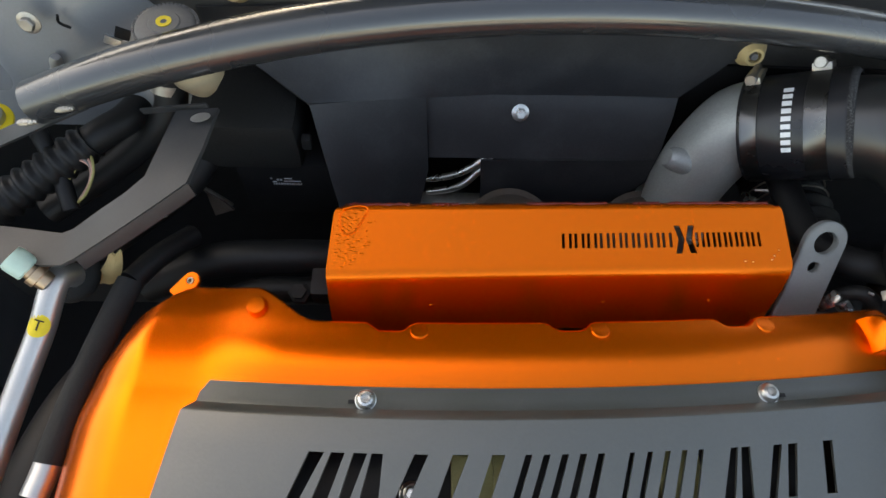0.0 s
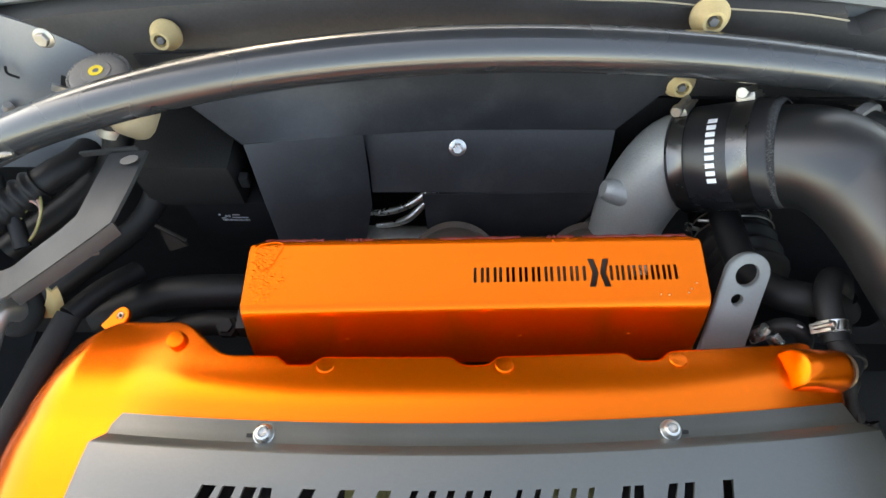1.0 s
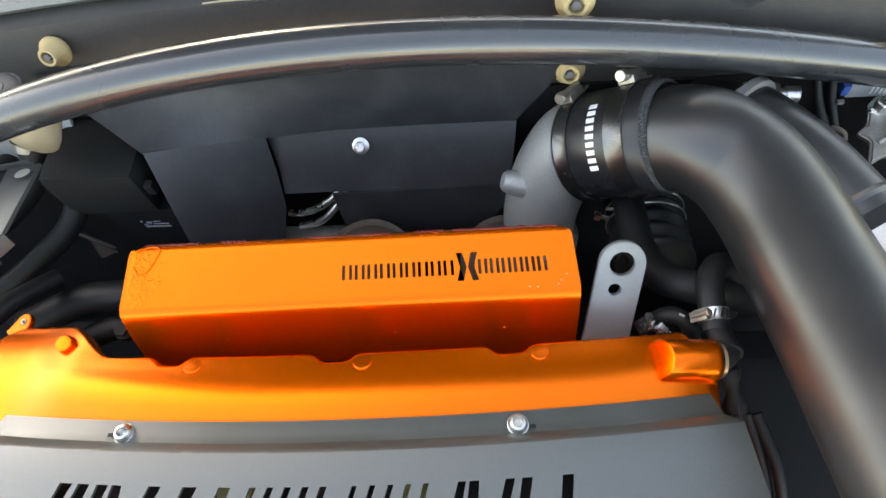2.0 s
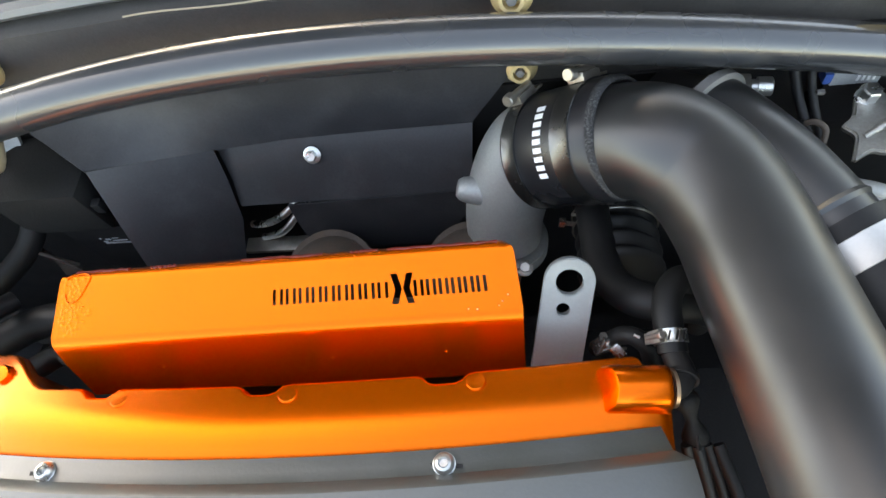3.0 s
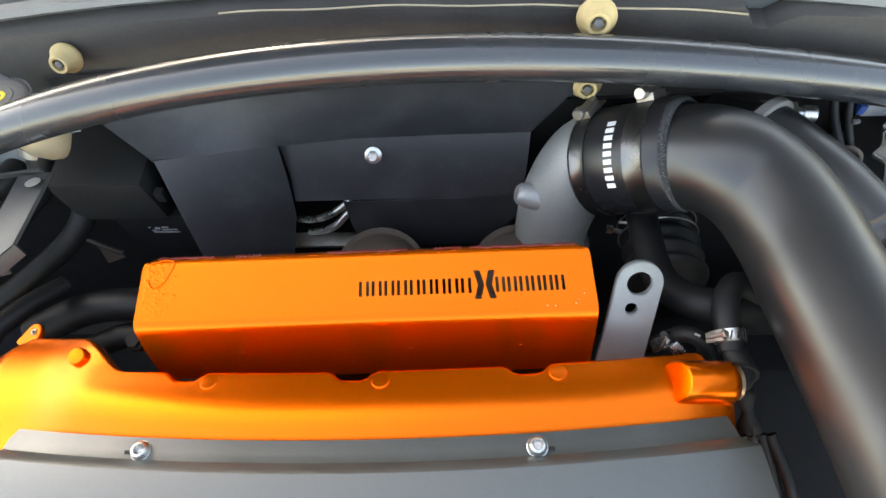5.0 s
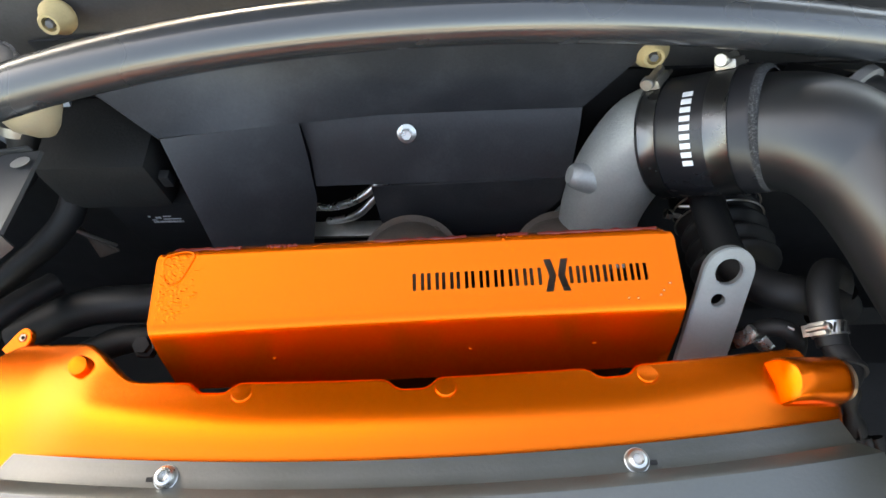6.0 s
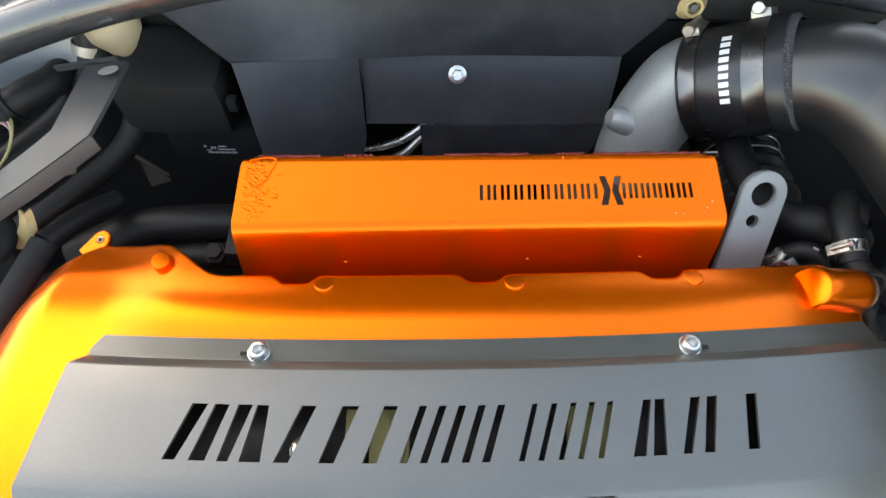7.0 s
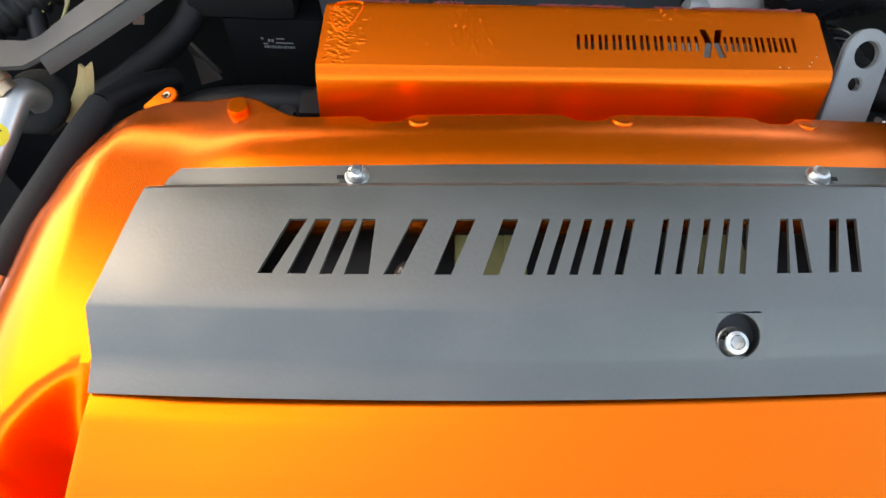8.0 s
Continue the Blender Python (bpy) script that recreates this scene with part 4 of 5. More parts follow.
part("clamp_bolt", lathe([(0, -0.030), (0.0022, -0.030), (0.0022, 0), (0.0046, 0), (0.0046, 0.0045), (0, 0.0045)], 6, along(bz, bz + V(-0.95, 0.15, 0.15))), STEEL, rh, "bright steel clamp bolt", 25)
part("clamp_ear", sweep([(0.206, 0.528, 0.817), (0.213, 0.524, 0.823), (0.222, 0.52, 0.825)], 0.0014, 8), DULLSTEEL, rh)
bellows = thing("corrugated_intake_hose", "ribbed black intake hose in the shade", "hose")
part("hose_body", sweep([V(0.240, 0.57 - 0.0019 * k, 0.795 + 0.0004 * k) for k in range(54)], [0.030 + 0.0032 * math.sin(k * 0.78) for k in range(54)], 28), RUBBER, bellows, "", 70)
for k in (0.532, 0.520):
    part("wire_ring", sweep([V(0.240 + 0.0338 * math.cos(a * math.pi / 20), k, 0.805 + 0.0338 * math.sin(a * math.pi / 20)) for a in range(41)], 0.0008, 6), DULLSTEEL, bellows, "thin steel clamp wire")
cd = thing("small_hose", "small black hose with a pinched metal clip behind the cover", "hose")
part("hose_body", sweep(smooth_path([(0.216, 0.412, 0.825), (0.2215, 0.409, 0.846), (0.229, 0.409, 0.860), (0.237, 0.406, 0.866), (0.245, 0.400, 0.862), (0.249, 0.395, 0.848)], 6), 0.0062, 18), RUBBER, cd)
part("metal_clip", join(box(-0.0075, 0.0075, -0.005, 0.005, -0.006, 0.007, 0.002, Matrix.Translation((0.2195, 0.4065, 0.850)) @ pose(0, 0, 0, 10, 20, 25)), box(-0.0035, 0.0035, -0.007, 0.003, -0.004, 0.006, 0.001, Matrix.Translation((0.2245, 0.402, 0.856)) @ pose(0, 0, 0, 30, -15, 40)), box(-0.002, 0.002, -0.004, 0.004, -0.003, 0.008, 0.0008, Matrix.Translation((0.2165, 0.404, 0.857)) @ pose(0, 0, 0, -20, 25, 10))), STEEL, cd, "pinched steel clip")
part("clip_ear", box(-0.004, 0.004, -0.0008, 0.0008, -0.003, 0.003, 0.0004, Matrix.Translation((0.229, 0.404, 0.848)) @ pose(0, 0, 0, 20, 30, 10)), DULLSTEEL, cd)
part("clip_tail", sweep([(0.236, 0.405, 0.8725), (0.2395, 0.403, 0.8725)], 0.001, 8), DULLSTEEL, cd)
lo = thing("lower_connector", "black connector and cables beside the valve cover", "connector")
part("connector_body", sweep(smooth_path([(0.2620, 0.3690, 0.868), (0.2640, 0.3610, 0.8655), (0.2665, 0.3520, 0.860), (0.2690, 0.3440, 0.851), (0.2700, 0.3400, 0.838)], 5), [0.0062 + 0.0022 * math.sin(0.55 * k) for k in range(21)], 16), UNDER, lo, "", 60)
part("connector_clip", box(-0.0042, 0.0042, -0.0015, 0.0015, -0.005, 0.005, 0.001, Matrix.Translation((0.2705, 0.3395, 0.8525)) @ pose(0, 0, 0, 20, 15, 10)), PLASTIC, lo)
part("connector_clip", prism([(0, 0), (0.014, 0.003), (0.011, 0.017), (0.002, 0.019)], 0.0012, Matrix.Translation((0.266, 0.335, 0.862)) @ pose(0, 0, 0, 5, 60, 0)), DARKBRACKET, lo, "bent grey metal clip")
for k in range(4):
    part("cable", sweep(smooth_path([(0.262 + 0.006 * k, 0.34, 0.855), (0.272 + 0.007 * k, 0.30, 0.82 + 0.006 * k), (0.275 + 0.008 * k, 0.24, 0.79), (0.268 + 0.01 * k, 0.15, 0.76)], 6), 0.0035 + 0.0008 * (k % 2), 10), RUBBER, lo)

# ---- fuse box and silver mount on the far wing ----
mt = thing("engine_mount", "cast silver mount bracket with zinc bolts beside the fuse box", "bracket")
arms = [(-0.013, 0.021), (-0.018, 0.006), (-0.026, -0.002), (-0.020, -0.010), (-0.022, -0.019), (-0.025, -0.030), (-0.013, -0.024), (-0.003, -0.026), (0.011, -0.021), (0.040, -0.017), (0.041, 0.031), (0.023, 0.030), (0.008, 0.0215), (0.004, 0.028), (0.001, 0.032), (-0.006, 0.031)]
star = [(p.x, p.y) for p in smooth_path([(x, y, 0) for x, y in arms + arms[:1]], 4)[:-1]]
mm = Matrix.Translation((0.415, 0.550, 0.881)) @ pose(0, 0, 0, 3, -3, 0)
part("mount_plate", prism(star, 0.006, mm, 0.0016), MOUNT, mt)
part("raised_rib", sweep(smooth_path([mm @ V(-0.015, -0.012, 0.0055), mm @ V(-0.004, -0.007, 0.008), mm @ V(0.012, 0.003, 0.008), mm @ V(0.034, 0.009, 0.0065)], 5), [0.0022] * 4 + [0.0036] * 10 + [0.0026] * 2, 12), MOUNT, mt)
part("lower_casting", join(box(0.392, 0.455, 0.478, 0.512, 0.845, 0.862, 0.005), sweep(smooth_path([(0.388, 0.515, 0.862), (0.402, 0.506, 0.868), (0.42, 0.500, 0.866), (0.45, 0.495, 0.862)], 5), 0.006, 12)), CAST, mt, "rough grey lower casting")
hex_bolt("bolt", (0.409, 0.569, 0.886), (0, -0.1, 1), 0.0064, mt, "zinc hex bolt", washer=1.3, head=1.2)
hex_bolt("bolt", mm @ V(0.006, -0.0155, 0.006), (0.1, -0.1, 1), 0.0062, mt, "dull steel hex bolt", washer=1.35, head=1.0, mat=DULLSTEEL)
fb = thing("fuse_box", "black fuse box with a grey printed label near the firewall", "fuse box")
part("box_body", box(0.385, 0.50, 0.585, 0.605, 0.84, 0.925, 0.004), PLASTIC, fb)
part("label_plate", box(0.388, 0.420, 0.5835, 0.5848, 0.885, 0.918, 0.0005), GREYPRINT, fb, "grey label with unreadable lines")
for k in range(4):
    part("print_bar", box(0.404 + 0.0035 * k, 0.4055 + 0.0035 * k, 0.5826, 0.5833, 0.889, 0.903 + 0.002 * (k % 2)), WHITEPRINT, fb)
part("connector", box(0.379, 0.385, 0.578, 0.588, 0.893, 0.903, 0.002), BLUE, fb, "blue plug")
wl = thing("wiring_loom", "black taped wiring loom by the fuse box", "wiring")
for a, b2, c, r in (((0.355, 0.596, 0.925), (0.362, 0.575, 0.895), (0.372, 0.535, 0.868), 0.0035), ((0.372, 0.596, 0.925), (0.370, 0.575, 0.900), (0.382, 0.54, 0.862), 0.003)):
    part("cable", sweep(smooth_path([a, b2, c, V(*c) + V(0.01, -0.05, -0.05)], 6), r, 12), RUBBER, wl)

bp2 = thing("vacuum_hose", "thin heat-browned vacuum hose between pipe and mount", "hose")
part("hose_body", sweep(smooth_path([(0.364, 0.552, 0.885), (0.370, 0.549, 0.890), (0.376, 0.544, 0.888), (0.376, 0.538, 0.880)], 5), 0.0022, 10), RUST, bp2)
part("hose_end", sweep([(0.3632, 0.5525, 0.8842), (0.3655, 0.5512, 0.8862)], 0.0031, 12), PLASTIC, bp2)
sp2 = thing("plastic_strap", "black plastic strap lying beside the intake pipe", "strap")
part("strap_body", box(0.372, 0.384, 0.505, 0.56, 0.888, 0.894, 0.001, pose(0.03, 0.0, 0.0, 0, 0, -3)), PLASTIC, sp2)
part("clip", box(0.372, 0.377, 0.566, 0.569, 0.897, 0.900, 0.0006), CAPGREY, sp2)
lp2 = thing("coolant_tube", "bare aluminium coolant tube below the mount", "pipe")
part("tube_body", sweep(smooth_path([(0.39, 0.50, 0.86), (0.42, 0.495, 0.855), (0.46, 0.49, 0.85), (0.52, 0.47, 0.84)], 5), 0.012, 16), ALU, lp2)
lh2 = thing("lower_hose", "thick black rubber hose below the mount", "hose")
part("hose_body", sweep(smooth_path([(0.40, 0.46, 0.84), (0.44, 0.455, 0.835), (0.50, 0.43, 0.82)], 5), 0.016, 16), RUBBER, lh2)

# ---- left side: reservoir, bracket, lines ----
rs = thing("brake_reservoir", "stained cream brake fluid reservoir with a ribbed grey cap", "reservoir")
part("tank", lathe([(0, -0.054), (0.006, -0.053), (0.012, -0.047), (0.022, -0.032), (0.024, -0.018), (0.024, -0.008), (0.021, 0), (0, 0)], 32, pose(-0.268, 0.560, 0.945, -4) @ Matrix.Diagonal((0.88, 0.88, 0.95, 1))), RESERVOIR, rs)
ribs = []
for k in range(48):
    a = 2 * math.pi * k / 48
    ribs.append(box(-0.0012, 0.0012, 0.0245, 0.0268, 0.0, 0.014, 0.0004, pose(-0.279, 0.562, 0.945, -2) @ Matrix.Diagonal((0.86, 0.86, 0.9, 1)) @ pose(0, 0, 0, 0, 0, math.degrees(a))))
cap = part("cap", lathe([(0, 0.0175), (0.012, 0.0175), (0.013, 0.0165), (0.021, 0.0165), (0.024, 0.0145), (0.025, 0.012), (0.025, 0), (0, 0)], 40, pose(-0.279, 0.562, 0.945, -2) @ Matrix.Diagonal((0.86, 0.86, 0.9, 1))), CAPGREY, rs, "ribbed grey screw cap")
part("cap_rib_ring", join(*ribs), CAPGREY, cap)
part("cap_label", lathe([(0.0028, 0), (0.0062, 0), (0.0062, 0.0006), (0.0028, 0.0006)], 24, pose(-0.279, 0.562, 0.945, -2) @ Matrix.Diagonal((0.86, 0.86, 0.9, 1)) @ pose(0, 0, 0.0176)), YELLOW, cap, "yellow warning ring")

lb = thing("support_bracket", "dusty grey angled sheet-metal support bracket", "bracket")
TOPB = [[V(-0.275, 0.517, 0.921), V(-0.243, 0.515, 0.928)], [V(-0.284, 0.490, 0.915), V(-0.249, 0.481, 0.926)], [V(-0.291, 0.468, 0.910), V(-0.257, 0.456, 0.921)], [V(-0.303, 0.457, 0.906), V(-0.274, 0.447, 0.913)], [V(-0.326, 0.447, 0.894), V(-0.305, 0.430, 0.900)], [V(-0.345, 0.439, 0.883), V(-0.336, 0.413, 0.888)], [V(-0.354, 0.437, 0.880), V(-0.346, 0.410, 0.884)], [V(-0.45, 0.455, 0.864), V(-0.44, 0.418, 0.866)]]
part("strap", shell([[a, a.lerp(b, 0.5), b] for a, b in TOPB], 0.003), DARKBRACKET, lb, angle=25)
part("side_flange", shell([[b + V(0.0012, 0, -0.0005), b + V(0.0028, -0.002, -0.006), b + V(0.0036, -0.003, -0.0115)] for a, b in TOPB[2:6]], 0.002), DARKBRACKET, lb)
part("top_tab", box(-0.032, 0.028, -0.001, 0.001, -0.001, 0.004, 0.0006, Matrix.Translation((-0.276, 0.521, 0.917)) @ pose(0, 0, 0, 0, -20, -10)), DARKBRACKET, lb)
part("bare_patch", lathe([(0, 0), (0.006, 0), (0.006, 0.0003), (0, 0.0003)], 20, Matrix.Translation((-0.2535, 0.5055, 0.9285)) @ pose(0, 0, 0, -4, -14) @ Matrix.Diagonal((1.3, 0.7, 1, 1))), ALU, lb, "worn bare metal spot")
part("clip", box(-0.0035, 0.0035, -0.0012, 0.0012, -0.004, 0.004, 0.001, Matrix.Translation((-0.281, 0.4475, 0.892)) @ pose(0, 0, 0, 10, 20, 30)), DULLSTEEL, lb, "small bare metal clip")

ac = thing("air_conditioning_line", "aluminium air conditioning line with green cap and yellow T sticker", "pipe")
part("line_tube", sweep(smooth_path([(-0.360, 0.424, 0.832), (-0.3585, 0.417, 0.852), (-0.3600, 0.405, 0.8605), (-0.366, 0.375, 0.850), (-0.376, 0.34, 0.838), (-0.386, 0.30, 0.826), (-0.399, 0.24, 0.81)], 8), 0.0092, 24), ALU, ac)
fa = V(-0.361, 0.404, 0.866)
fd = V(-0.62, 0.35, 0.55).normalized()
part("port", lathe([(0.0072, 0), (0.0072, 0.006), (0.0088, 0.0065), (0.0088, 0.012), (0.0066, 0.0125), (0.0066, 0.017), (0.0045, 0.018), (0, 0.018)], 20, along(fa, fa + fd)), BRASS, ac, "copper-coloured service port")
part("cap", lathe([(0.0085, 0.015), (0.0095, 0.016), (0.0098, 0.027), (0.0088, 0.030), (0, 0.0305)], 18, along(fa, fa + fd)), MINT, ac, "pale green plastic cap")
part("line_grommet", lathe([(0, -0.010), (0.020, -0.010), (0.0225, -0.007), (0.0235, -0.002), (0.0218, 0.002), (0.018, 0.0045), (0.013, 0.0052), (0.0105, 0.003), (0, 0.003)], 40, along((-0.3665, 0.4245, 0.838), (-0.3715, 0.4035, 0.878))), FOAM, ac, "round black rubber grommet")


def sticker():
    a, b = V(-0.3655, 0.3775, 0.8508), V(-0.3705, 0.360, 0.8450)
    m = along(a, b)
    t = m.to_3x3().inverted() @ V(0.15, -0.5, 0.85)
    base = math.atan2(t.y, t.x)
    verts, faces = [(0.0097 * math.cos(base), 0.0097 * math.sin(base), 0)], []
    for r in (0.5, 1.0):
        for k in range(20):
            c = 0.0082 * r
            verts.append((0.0097 * math.cos(base + c * math.cos(k * math.pi / 10) / 0.0097), 0.0097 * math.sin(base + c * math.cos(k * math.pi / 10) / 0.0097), c * math.sin(k * math.pi / 10)))
    for k in range(20):
        j = (k + 1) % 20
        faces += [(0, 1 + k, 1 + j), (1 + k, 21 + k, 21 + j, 1 + j)]
    disc = part("sticker", moved(from_lists(verts, faces), m), YELLOW, ac, "round yellow sticker")
    txt = bpy.data.curves.new("letter", "FONT")
    txt.body, txt.size, txt.extrude, txt.align_x, txt.align_y = "T", 0.011, 0.0002, "CENTER", "CENTER"
    ob = new("letter", txt)
    up = m.to_3x3() @ V(math.cos(base), math.sin(base), 0)
    xa = m.to_3x3() @ V(math.sin(base), -math.cos(base), 0)
    ya = up.cross(xa)
    ob.matrix_world = Matrix.Translation(m @ V(0.0101 * math.cos(base), 0.0101 * math.sin(base), 0)) @ Matrix((xa, ya, up)).transposed().to_4x4()
    txt.materials.append(PLASTIC)
    keep = ob.matrix_world.copy()
    ob.parent = disc
    ob.matrix_world = keep


sticker()
ft = thing("line_fitting", "small pale metal fitting beside the support bracket", "fitting")
fm = along((-0.408, 0.442, 0.852), (-0.402, 0.436, 0.872))
part("fitting_body", lathe([(0, -0.01), (0.0075, -0.01), (0.0075, 0.004), (0.0055, 0.0055), (0.0055, 0.010), (0.004, 0.012), (0, 0.012)], 20, fm), ALU, ft)
part("fitting_nut", lathe([(0.0075, -0.004), (0.0098, -0.004), (0.0098, 0.001), (0.0075, 0.001)], 6, fm), DULLSTEEL, ft, "", 25)
hook = thing("retaining_clip", "curved cream plastic retaining fin under the bracket", "clip")
fin = [(-0.3265, -0.3250, 0.869), (-0.3310, -0.3278, 0.860), (-0.3370, -0.3315, 0.850), (-0.3440, -0.3355, 0.840), (-0.3500, -0.3390, 0.832), (-0.3555, -0.3410, 0.825), (-0.3615, -0.3420, 0.8165)]
part("clip_body", shell([[(a + 0.004, 0.4295, z), ((a + b) / 2 + 0.007, 0.4265, z), (b + 0.010, 0.4295, z + 0.002)] for a, b, z in fin], 0.0018), CREAM, hook, angle=60)
part("clip_foot", box(-0.012, 0.010, -0.003, 0.004, -0.0015, 0.0015, 0.001, Matrix.Translation((-0.3440, 0.4295, 0.8160)) @ pose(0, 0, 0, 0, -8, 0)), CREAM, hook)
fh = thing("foam_hose", "thick dusty black foam-sleeved hose with a metal ferrule", "hose")
part("foam_sleeve", sweep(smooth_path([(-0.314, 0.415, 0.846), (-0.321, 0.388, 0.845), (-0.3285, 0.358, 0.843), (-0.3365, 0.322, 0.841), (-0.343, 0.285, 0.838)], 8), 0.0096, 24), FOAM, fh)
part("hose_core", sweep(smooth_path([(-0.286, 0.47, 0.818), (-0.301, 0.442, 0.836), (-0.314, 0.415, 0.846)], 6), 0.009, 18), RUBBER, fh)
part("ferrule", sweep([(-0.343, 0.286, 0.838), (-0.3445, 0.276, 0.8375), (-0.347, 0.264, 0.837)], 0.0088, 20), ALU, fh, "bare metal ferrule")
part("end_nut", sweep([(-0.3475, 0.262, 0.837), (-0.351, 0.237, 0.835), (-0.356, 0.20, 0.82)], 0.0066, 12), DULLSTEEL, fh)
cc2 = thing("corrugated_conduit", "ribbed black wiring conduit with taped end", "conduit")
part("conduit_body", sweep([V(-0.445, 0.472, 0.838).lerp(V(-0.362, 0.528, 0.866), k / 50) for k in range(51)], [0.0145 + 0.0018 * math.sin(k * 1.26) for k in range(51)], 22), RUBBER, cc2, "", 70)
part("taped_end", sweep(smooth_path([(-0.366, 0.5255, 0.8645), (-0.352, 0.536, 0.868), (-0.34, 0.55, 0.866), (-0.335, 0.57, 0.86)], 6), 0.0125, 20), RUBBER, cc2)
wi = thing("loose_wires", "thin pink and grey wires looping out of black tape", "wiring")
for k in range(4):
    part("wire", sweep(smooth_path([(-0.385 + 0.002 * k, 0.500, 0.852), (-0.372 + 0.003 * k, 0.510 + 0.002 * k, 0.864), (-0.360 + 0.002 * k, 0.507 - 0.002 * k, 0.862 + 0.001 * k), (-0.362, 0.497 - 0.003 * k, 0.852), (-0.374, 0.485, 0.84)], 6), 0.0011, 8), (WIRE, CAPGREY, WIRE, OLIVE)[k], wi)
part("tape", sweep(smooth_path([(-0.40, 0.53, 0.875), (-0.388, 0.508, 0.856), (-0.378, 0.48, 0.838)], 5), 0.007, 12), RUBBER, wi)
tank = thing("canister", "black plastic relay box with small white print", "relay box")
part("box_body", box(-0.262, -0.178, 0.538, 0.60, 0.74, 0.822, 0.003), PLASTIC, tank)
part("box_lid", box(-0.285, -0.198, 0.53, 0.60, 0.826, 0.885, 0.012), UNDER, tank)
for k in range(16):
    a = -0.232 + 0.00165 * k
    part("print_bar", box(a, a + 0.0007 + 0.0005 * (k % 3 == 1), 0.5365, 0.5374, 0.7935, 0.7958), GREYPRINT, tank)
for a, b2, z, h in ((-0.2335, -0.2318, 0.8025, 0.0016), (-0.228, -0.2262, 0.8000, 0.0026), (-0.2252, -0.2234, 0.8000, 0.0026), (-0.222, -0.207, 0.7986, 0.0008), (-0.2325, -0.2285, 0.7974, 0.0008), (-0.221, -0.214, 0.8030, 0.0007)):
    part("print_bar", box(a, b2, 0.5367, 0.5374, z, z + h), GREYPRINT, tank)
part("latch", box(-0.196, -0.188, 0.532, 0.54, 0.855, 0.868, 0.002), PLASTIC, tank)
br = thing("floor_bracket", "dusty brown bent sheet bracket deep in the bay", "bracket")
part("bracket_body", shell([[(-0.300, 0.535, 0.815), (-0.290, 0.521, 0.815)], [(-0.292, 0.53, 0.79), (-0.279, 0.523, 0.79)], [(-0.29, 0.52, 0.765), (-0.272, 0.524, 0.77)]], 0.002), RUST, br)
part("bracket_edge", sweep([(-0.290, 0.521, 0.815), (-0.281, 0.523, 0.795), (-0.273, 0.526, 0.774)], 0.0016, 8), DULLSTEEL, br)
st = thing("strut_bolt", "steel strut top bolt on a yellow ring beside the brace", "bolt")
sm = along((-0.431, 0.535, 0.880), (-0.423, 0.528, 0.93)) @ Matrix.Diagonal((0.85, 0.85, 0.85, 1))
part("yellow_ring", lathe([(0.008, 0), (0.0165, 0), (0.0165, 0.003), (0.012, 0.0045), (0.008, 0.0045)], 28, sm), YELLOW, st, "yellow painted ring")
part("bolt_shank", lathe([(0.011, 0.003), (0.011, 0.012), (0.0088, 0.014), (0.0085, 0.028), (0.0075, 0.030), (0, 0.030)], 20, sm), ALU, st)
part("paint_dot", lathe([(0.0042, 0.0298), (0.0042, 0.0306), (0, 0.0308)], 14, sm), STAIN, st, "dark red paint dot")
for p, w in (((-0.3218, 0.588, 0.9681), 1.5), ((-0.3838, 0.576, 0.9423), 1.6)):
    tb = thing("tower_bolt", "dull steel flange bolt in the grey strut tower panel", "bolt", group="strut tower bolts")
    hex_bolt("bolt", p, (0, -0.95, 0.3), 0.0052, tb, washer=w, mat=DULLSTEEL)
ts = V(-0.3638, 0.586, 0.9365)
# No opening here: a black strip carries the slot's shade.
single("slot_shade", sweep(smooth_path([ts + V(-0.002, -0.002, 0.006), ts + V(-0.0035, -0.003, 0), ts + V(0.002, -0.002, -0.006)], 5), 0.0011, 8), RUBBER, "black strip painted as the shade in a curved slot of the strut tower panel", "slot")
tc2 = thing("panel_clip", "bright metal clip beside a square hole with its shade painted black", "clip")
# Solid black block, its colour gives the shade of an open hole.
part("hole_shade", box(-0.0055, 0.0055, -0.004, 0.0012, -0.0045, 0.0045, 0.001, Matrix.Translation((-0.3294, 0.592, 0.9201)) @ pose(0, 0, 0, -20, 25)), RUBBER, tc2, "black block painted as the shade in a square hole")
part("clip_body", box(-0.006, 0.006, -0.004, 0.004, -0.0035, 0.0035, 0.0015, Matrix.Translation((-0.3378, 0.588, 0.9161)) @ pose(0, 0, 0, -20, 30)), ALU, tc2)
bn = thing("bleed_nipple", "pale metal bleed nipple below the strut tower panel", "nipple")
part("nipple_body", lathe([(0, -0.004), (0.005, -0.004), (0.0042, 0.004), (0.0048, 0.012), (0.0034, 0.017), (0, 0.017)], 14, along((-0.3872, 0.574, 0.8949), (-0.3796, 0.574, 0.9119))), ALU, bn)

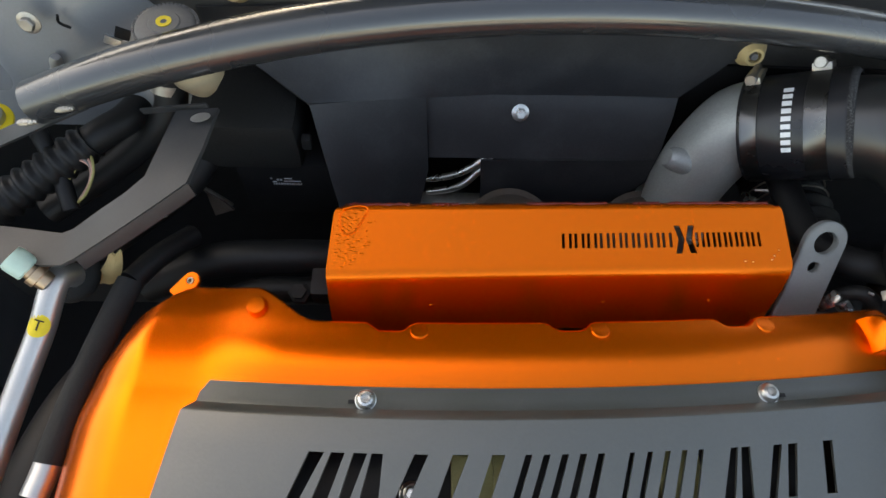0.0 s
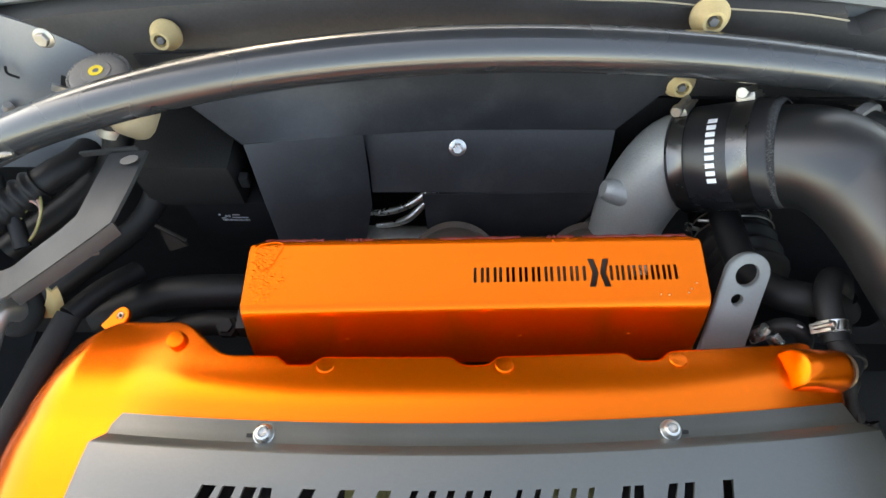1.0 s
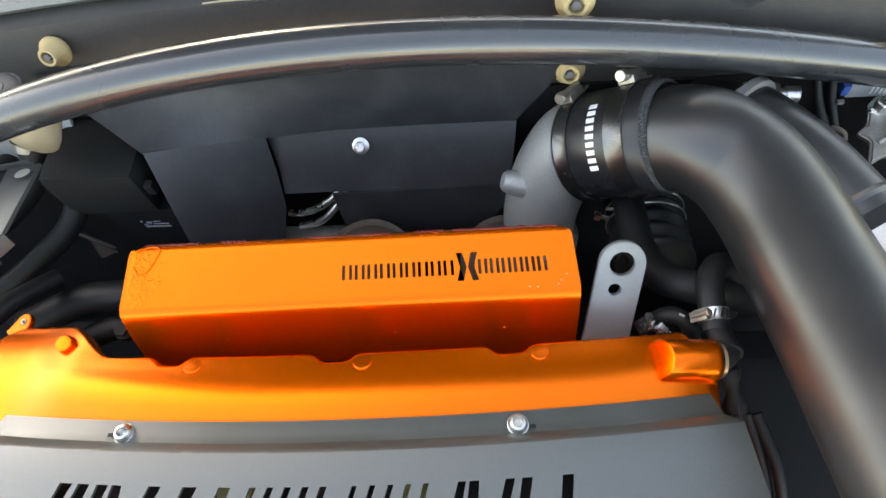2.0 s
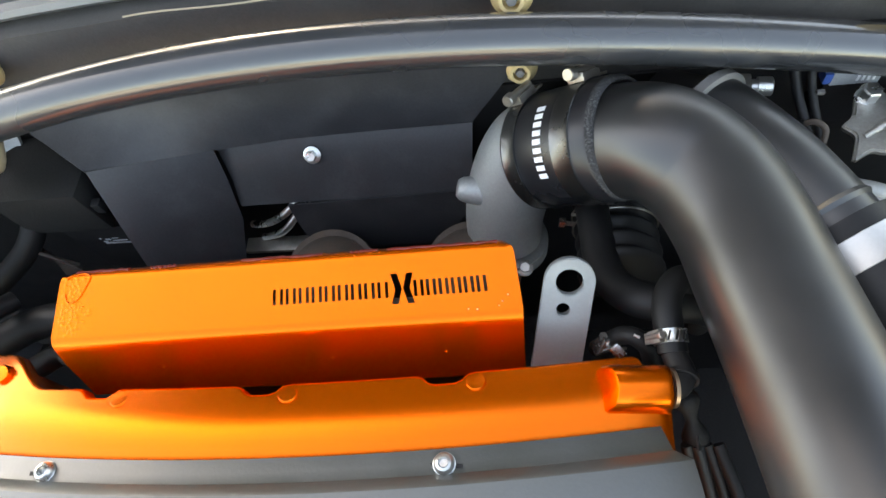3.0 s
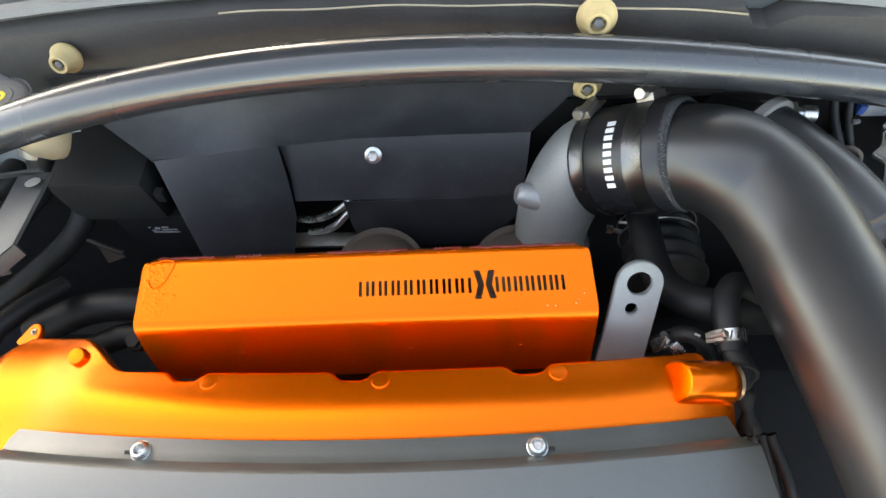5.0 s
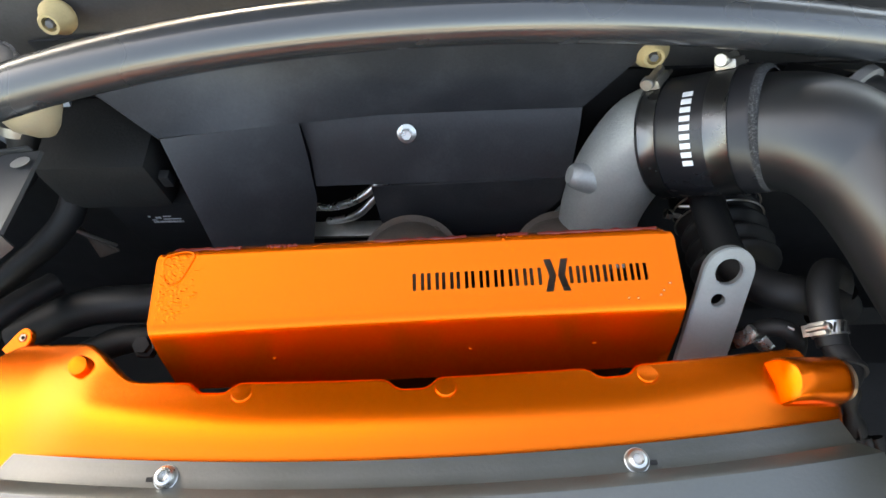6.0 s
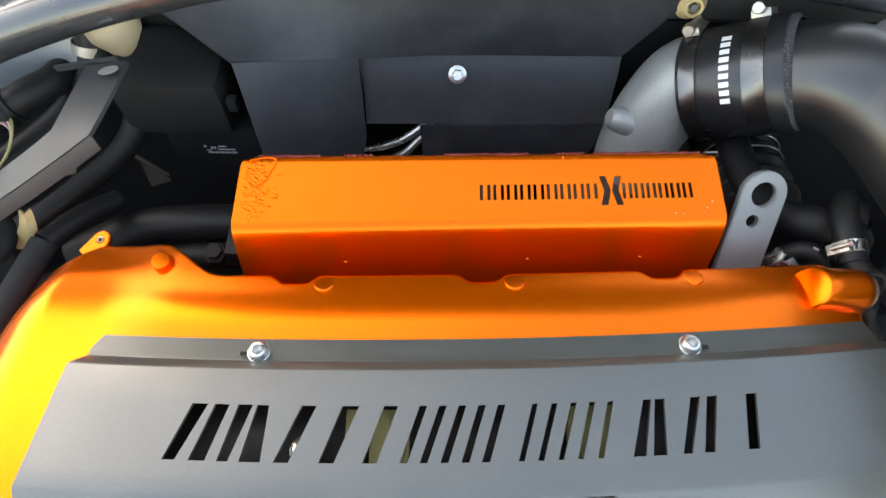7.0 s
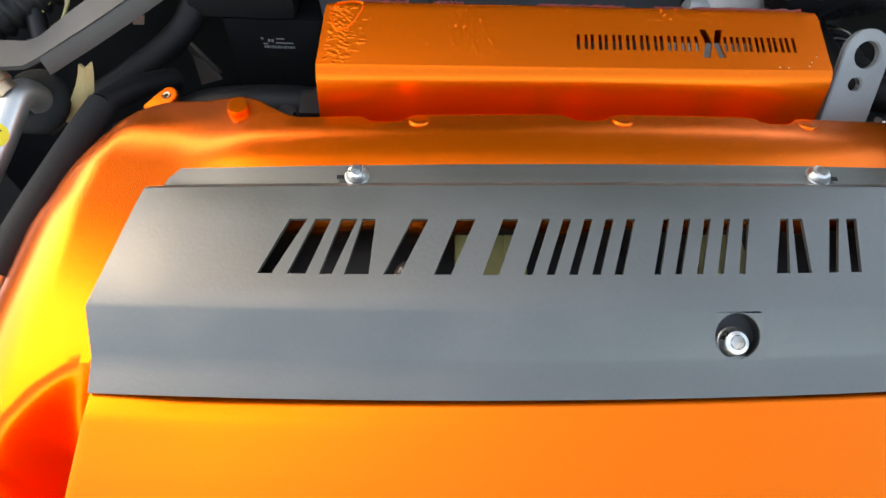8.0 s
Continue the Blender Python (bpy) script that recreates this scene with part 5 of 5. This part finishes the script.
# ---- hoses and block below ----
for i, (pts, r) in enumerate((
        ([(-0.33, 0.44, 0.78), (-0.27, 0.455, 0.80), (-0.21, 0.455, 0.81), (-0.15, 0.46, 0.80), (-0.10, 0.47, 0.78)], 0.015),
        ([(-0.29, 0.42, 0.77), (-0.235, 0.43, 0.795), (-0.19, 0.43, 0.80), (-0.14, 0.44, 0.785)], 0.011),
        ([(-0.42, 0.50, 0.80), (-0.36, 0.54, 0.82), (-0.31, 0.56, 0.86), (-0.30, 0.58, 0.90)], 0.013),
        ([(-0.40, 0.46, 0.77), (-0.34, 0.50, 0.79), (-0.29, 0.53, 0.82), (-0.27, 0.57, 0.86)], 0.011))):
    ch = thing("coolant_hose", "black rubber coolant hose in the shade of the bay", "hose", group="coolant hoses")
    part("hose_body", sweep(smooth_path(pts, 7), r, 20), RUBBER, ch)
    q, w = Vector(pts[-2]), Vector(pts[-1])
    part("clamp_band", lathe([(r, -0.004), (r + 0.001, -0.004), (r + 0.001, 0.004), (r, 0.004)], 28, along(q.lerp(w, 0.6), w)), DULLSTEEL, ch)
eb = thing("engine_block", "dark oily engine block and gearbox below the covers", "engine")
part("cylinder_head", box(-0.30, 0.225, 0.06, 0.372, 0.58, 0.72, 0.01), UNDER, eb)
part("block", box(-0.28, 0.21, 0.08, 0.46, 0.34, 0.58, 0.015), UNDER, eb)
part("exhaust_manifold", box(-0.15, 0.155, 0.405, 0.47, 0.70, 0.80, 0.012), RUST, eb)
part("gearbox", box(0.225, 0.50, 0.10, 0.45, 0.34, 0.66, 0.03), UNDER, eb)
sens = thing("oil_sensor", "brass and black sensor behind the valve cover", "sensor")
part("sensor_nut", lathe([(0, 0), (0.0085, 0), (0.0085, 0.007), (0.006, 0.008), (0.006, 0.012), (0, 0.012)], 6, along((-0.187, 0.408, 0.843), (-0.187, 0.395, 0.92))), UNDER, sens, "", 25)
part("sensor_plug", box(-0.178, -0.158, 0.402, 0.424, 0.838, 0.858, 0.003), PLASTIC, sens)

# ---- hoses and bracket low beside the front corner ----
ai = thing("air_hose", "thick dusty black air hose low beside the engine", "hose")
part("hose_body", sweep(smooth_path([(-0.365, 0.37, 0.745), (-0.378, 0.33, 0.755), (-0.392, 0.28, 0.752), (-0.40, 0.22, 0.735), (-0.395, 0.15, 0.715)], 7), 0.026, 32), PLASTIC, ai)
al = thing("alternator", "dusty grey alternator housing beside the hoses", "alternator")
part("housing", lathe([(0, 0.028), (0.03, 0.03), (0.045, 0.02), (0.05, 0.0), (0.05, -0.04), (0.04, -0.05), (0, -0.05)], 36, pose(-0.385, 0.20, 0.64, 60, 0, 20)), DARKBRACKET, al)
for k in range(8):
    part("vent_fin", box(-0.002, 0.002, 0.022, 0.046, 0.018, 0.029, 0.0008, pose(-0.385, 0.20, 0.64, 60, 0, 20) @ pose(0, 0, 0, 0, 0, 45 * k)), CAST, al)
sb2 = thing("stay_bracket", "pale grey steel stay beside the valve cover corner", "bracket")
part("stay", shell([[(-0.352, 0.262, 0.815), (-0.338, 0.258, 0.815)], [(-0.358, 0.235, 0.80), (-0.342, 0.230, 0.80)], [(-0.362, 0.20, 0.78), (-0.346, 0.195, 0.78)]], 0.003), BRACKET, sb2)
hex_bolt("bolt", (-0.350, 0.232, 0.802), (0, -0.3, 1), 0.005, sb2, mat=DULLSTEEL)
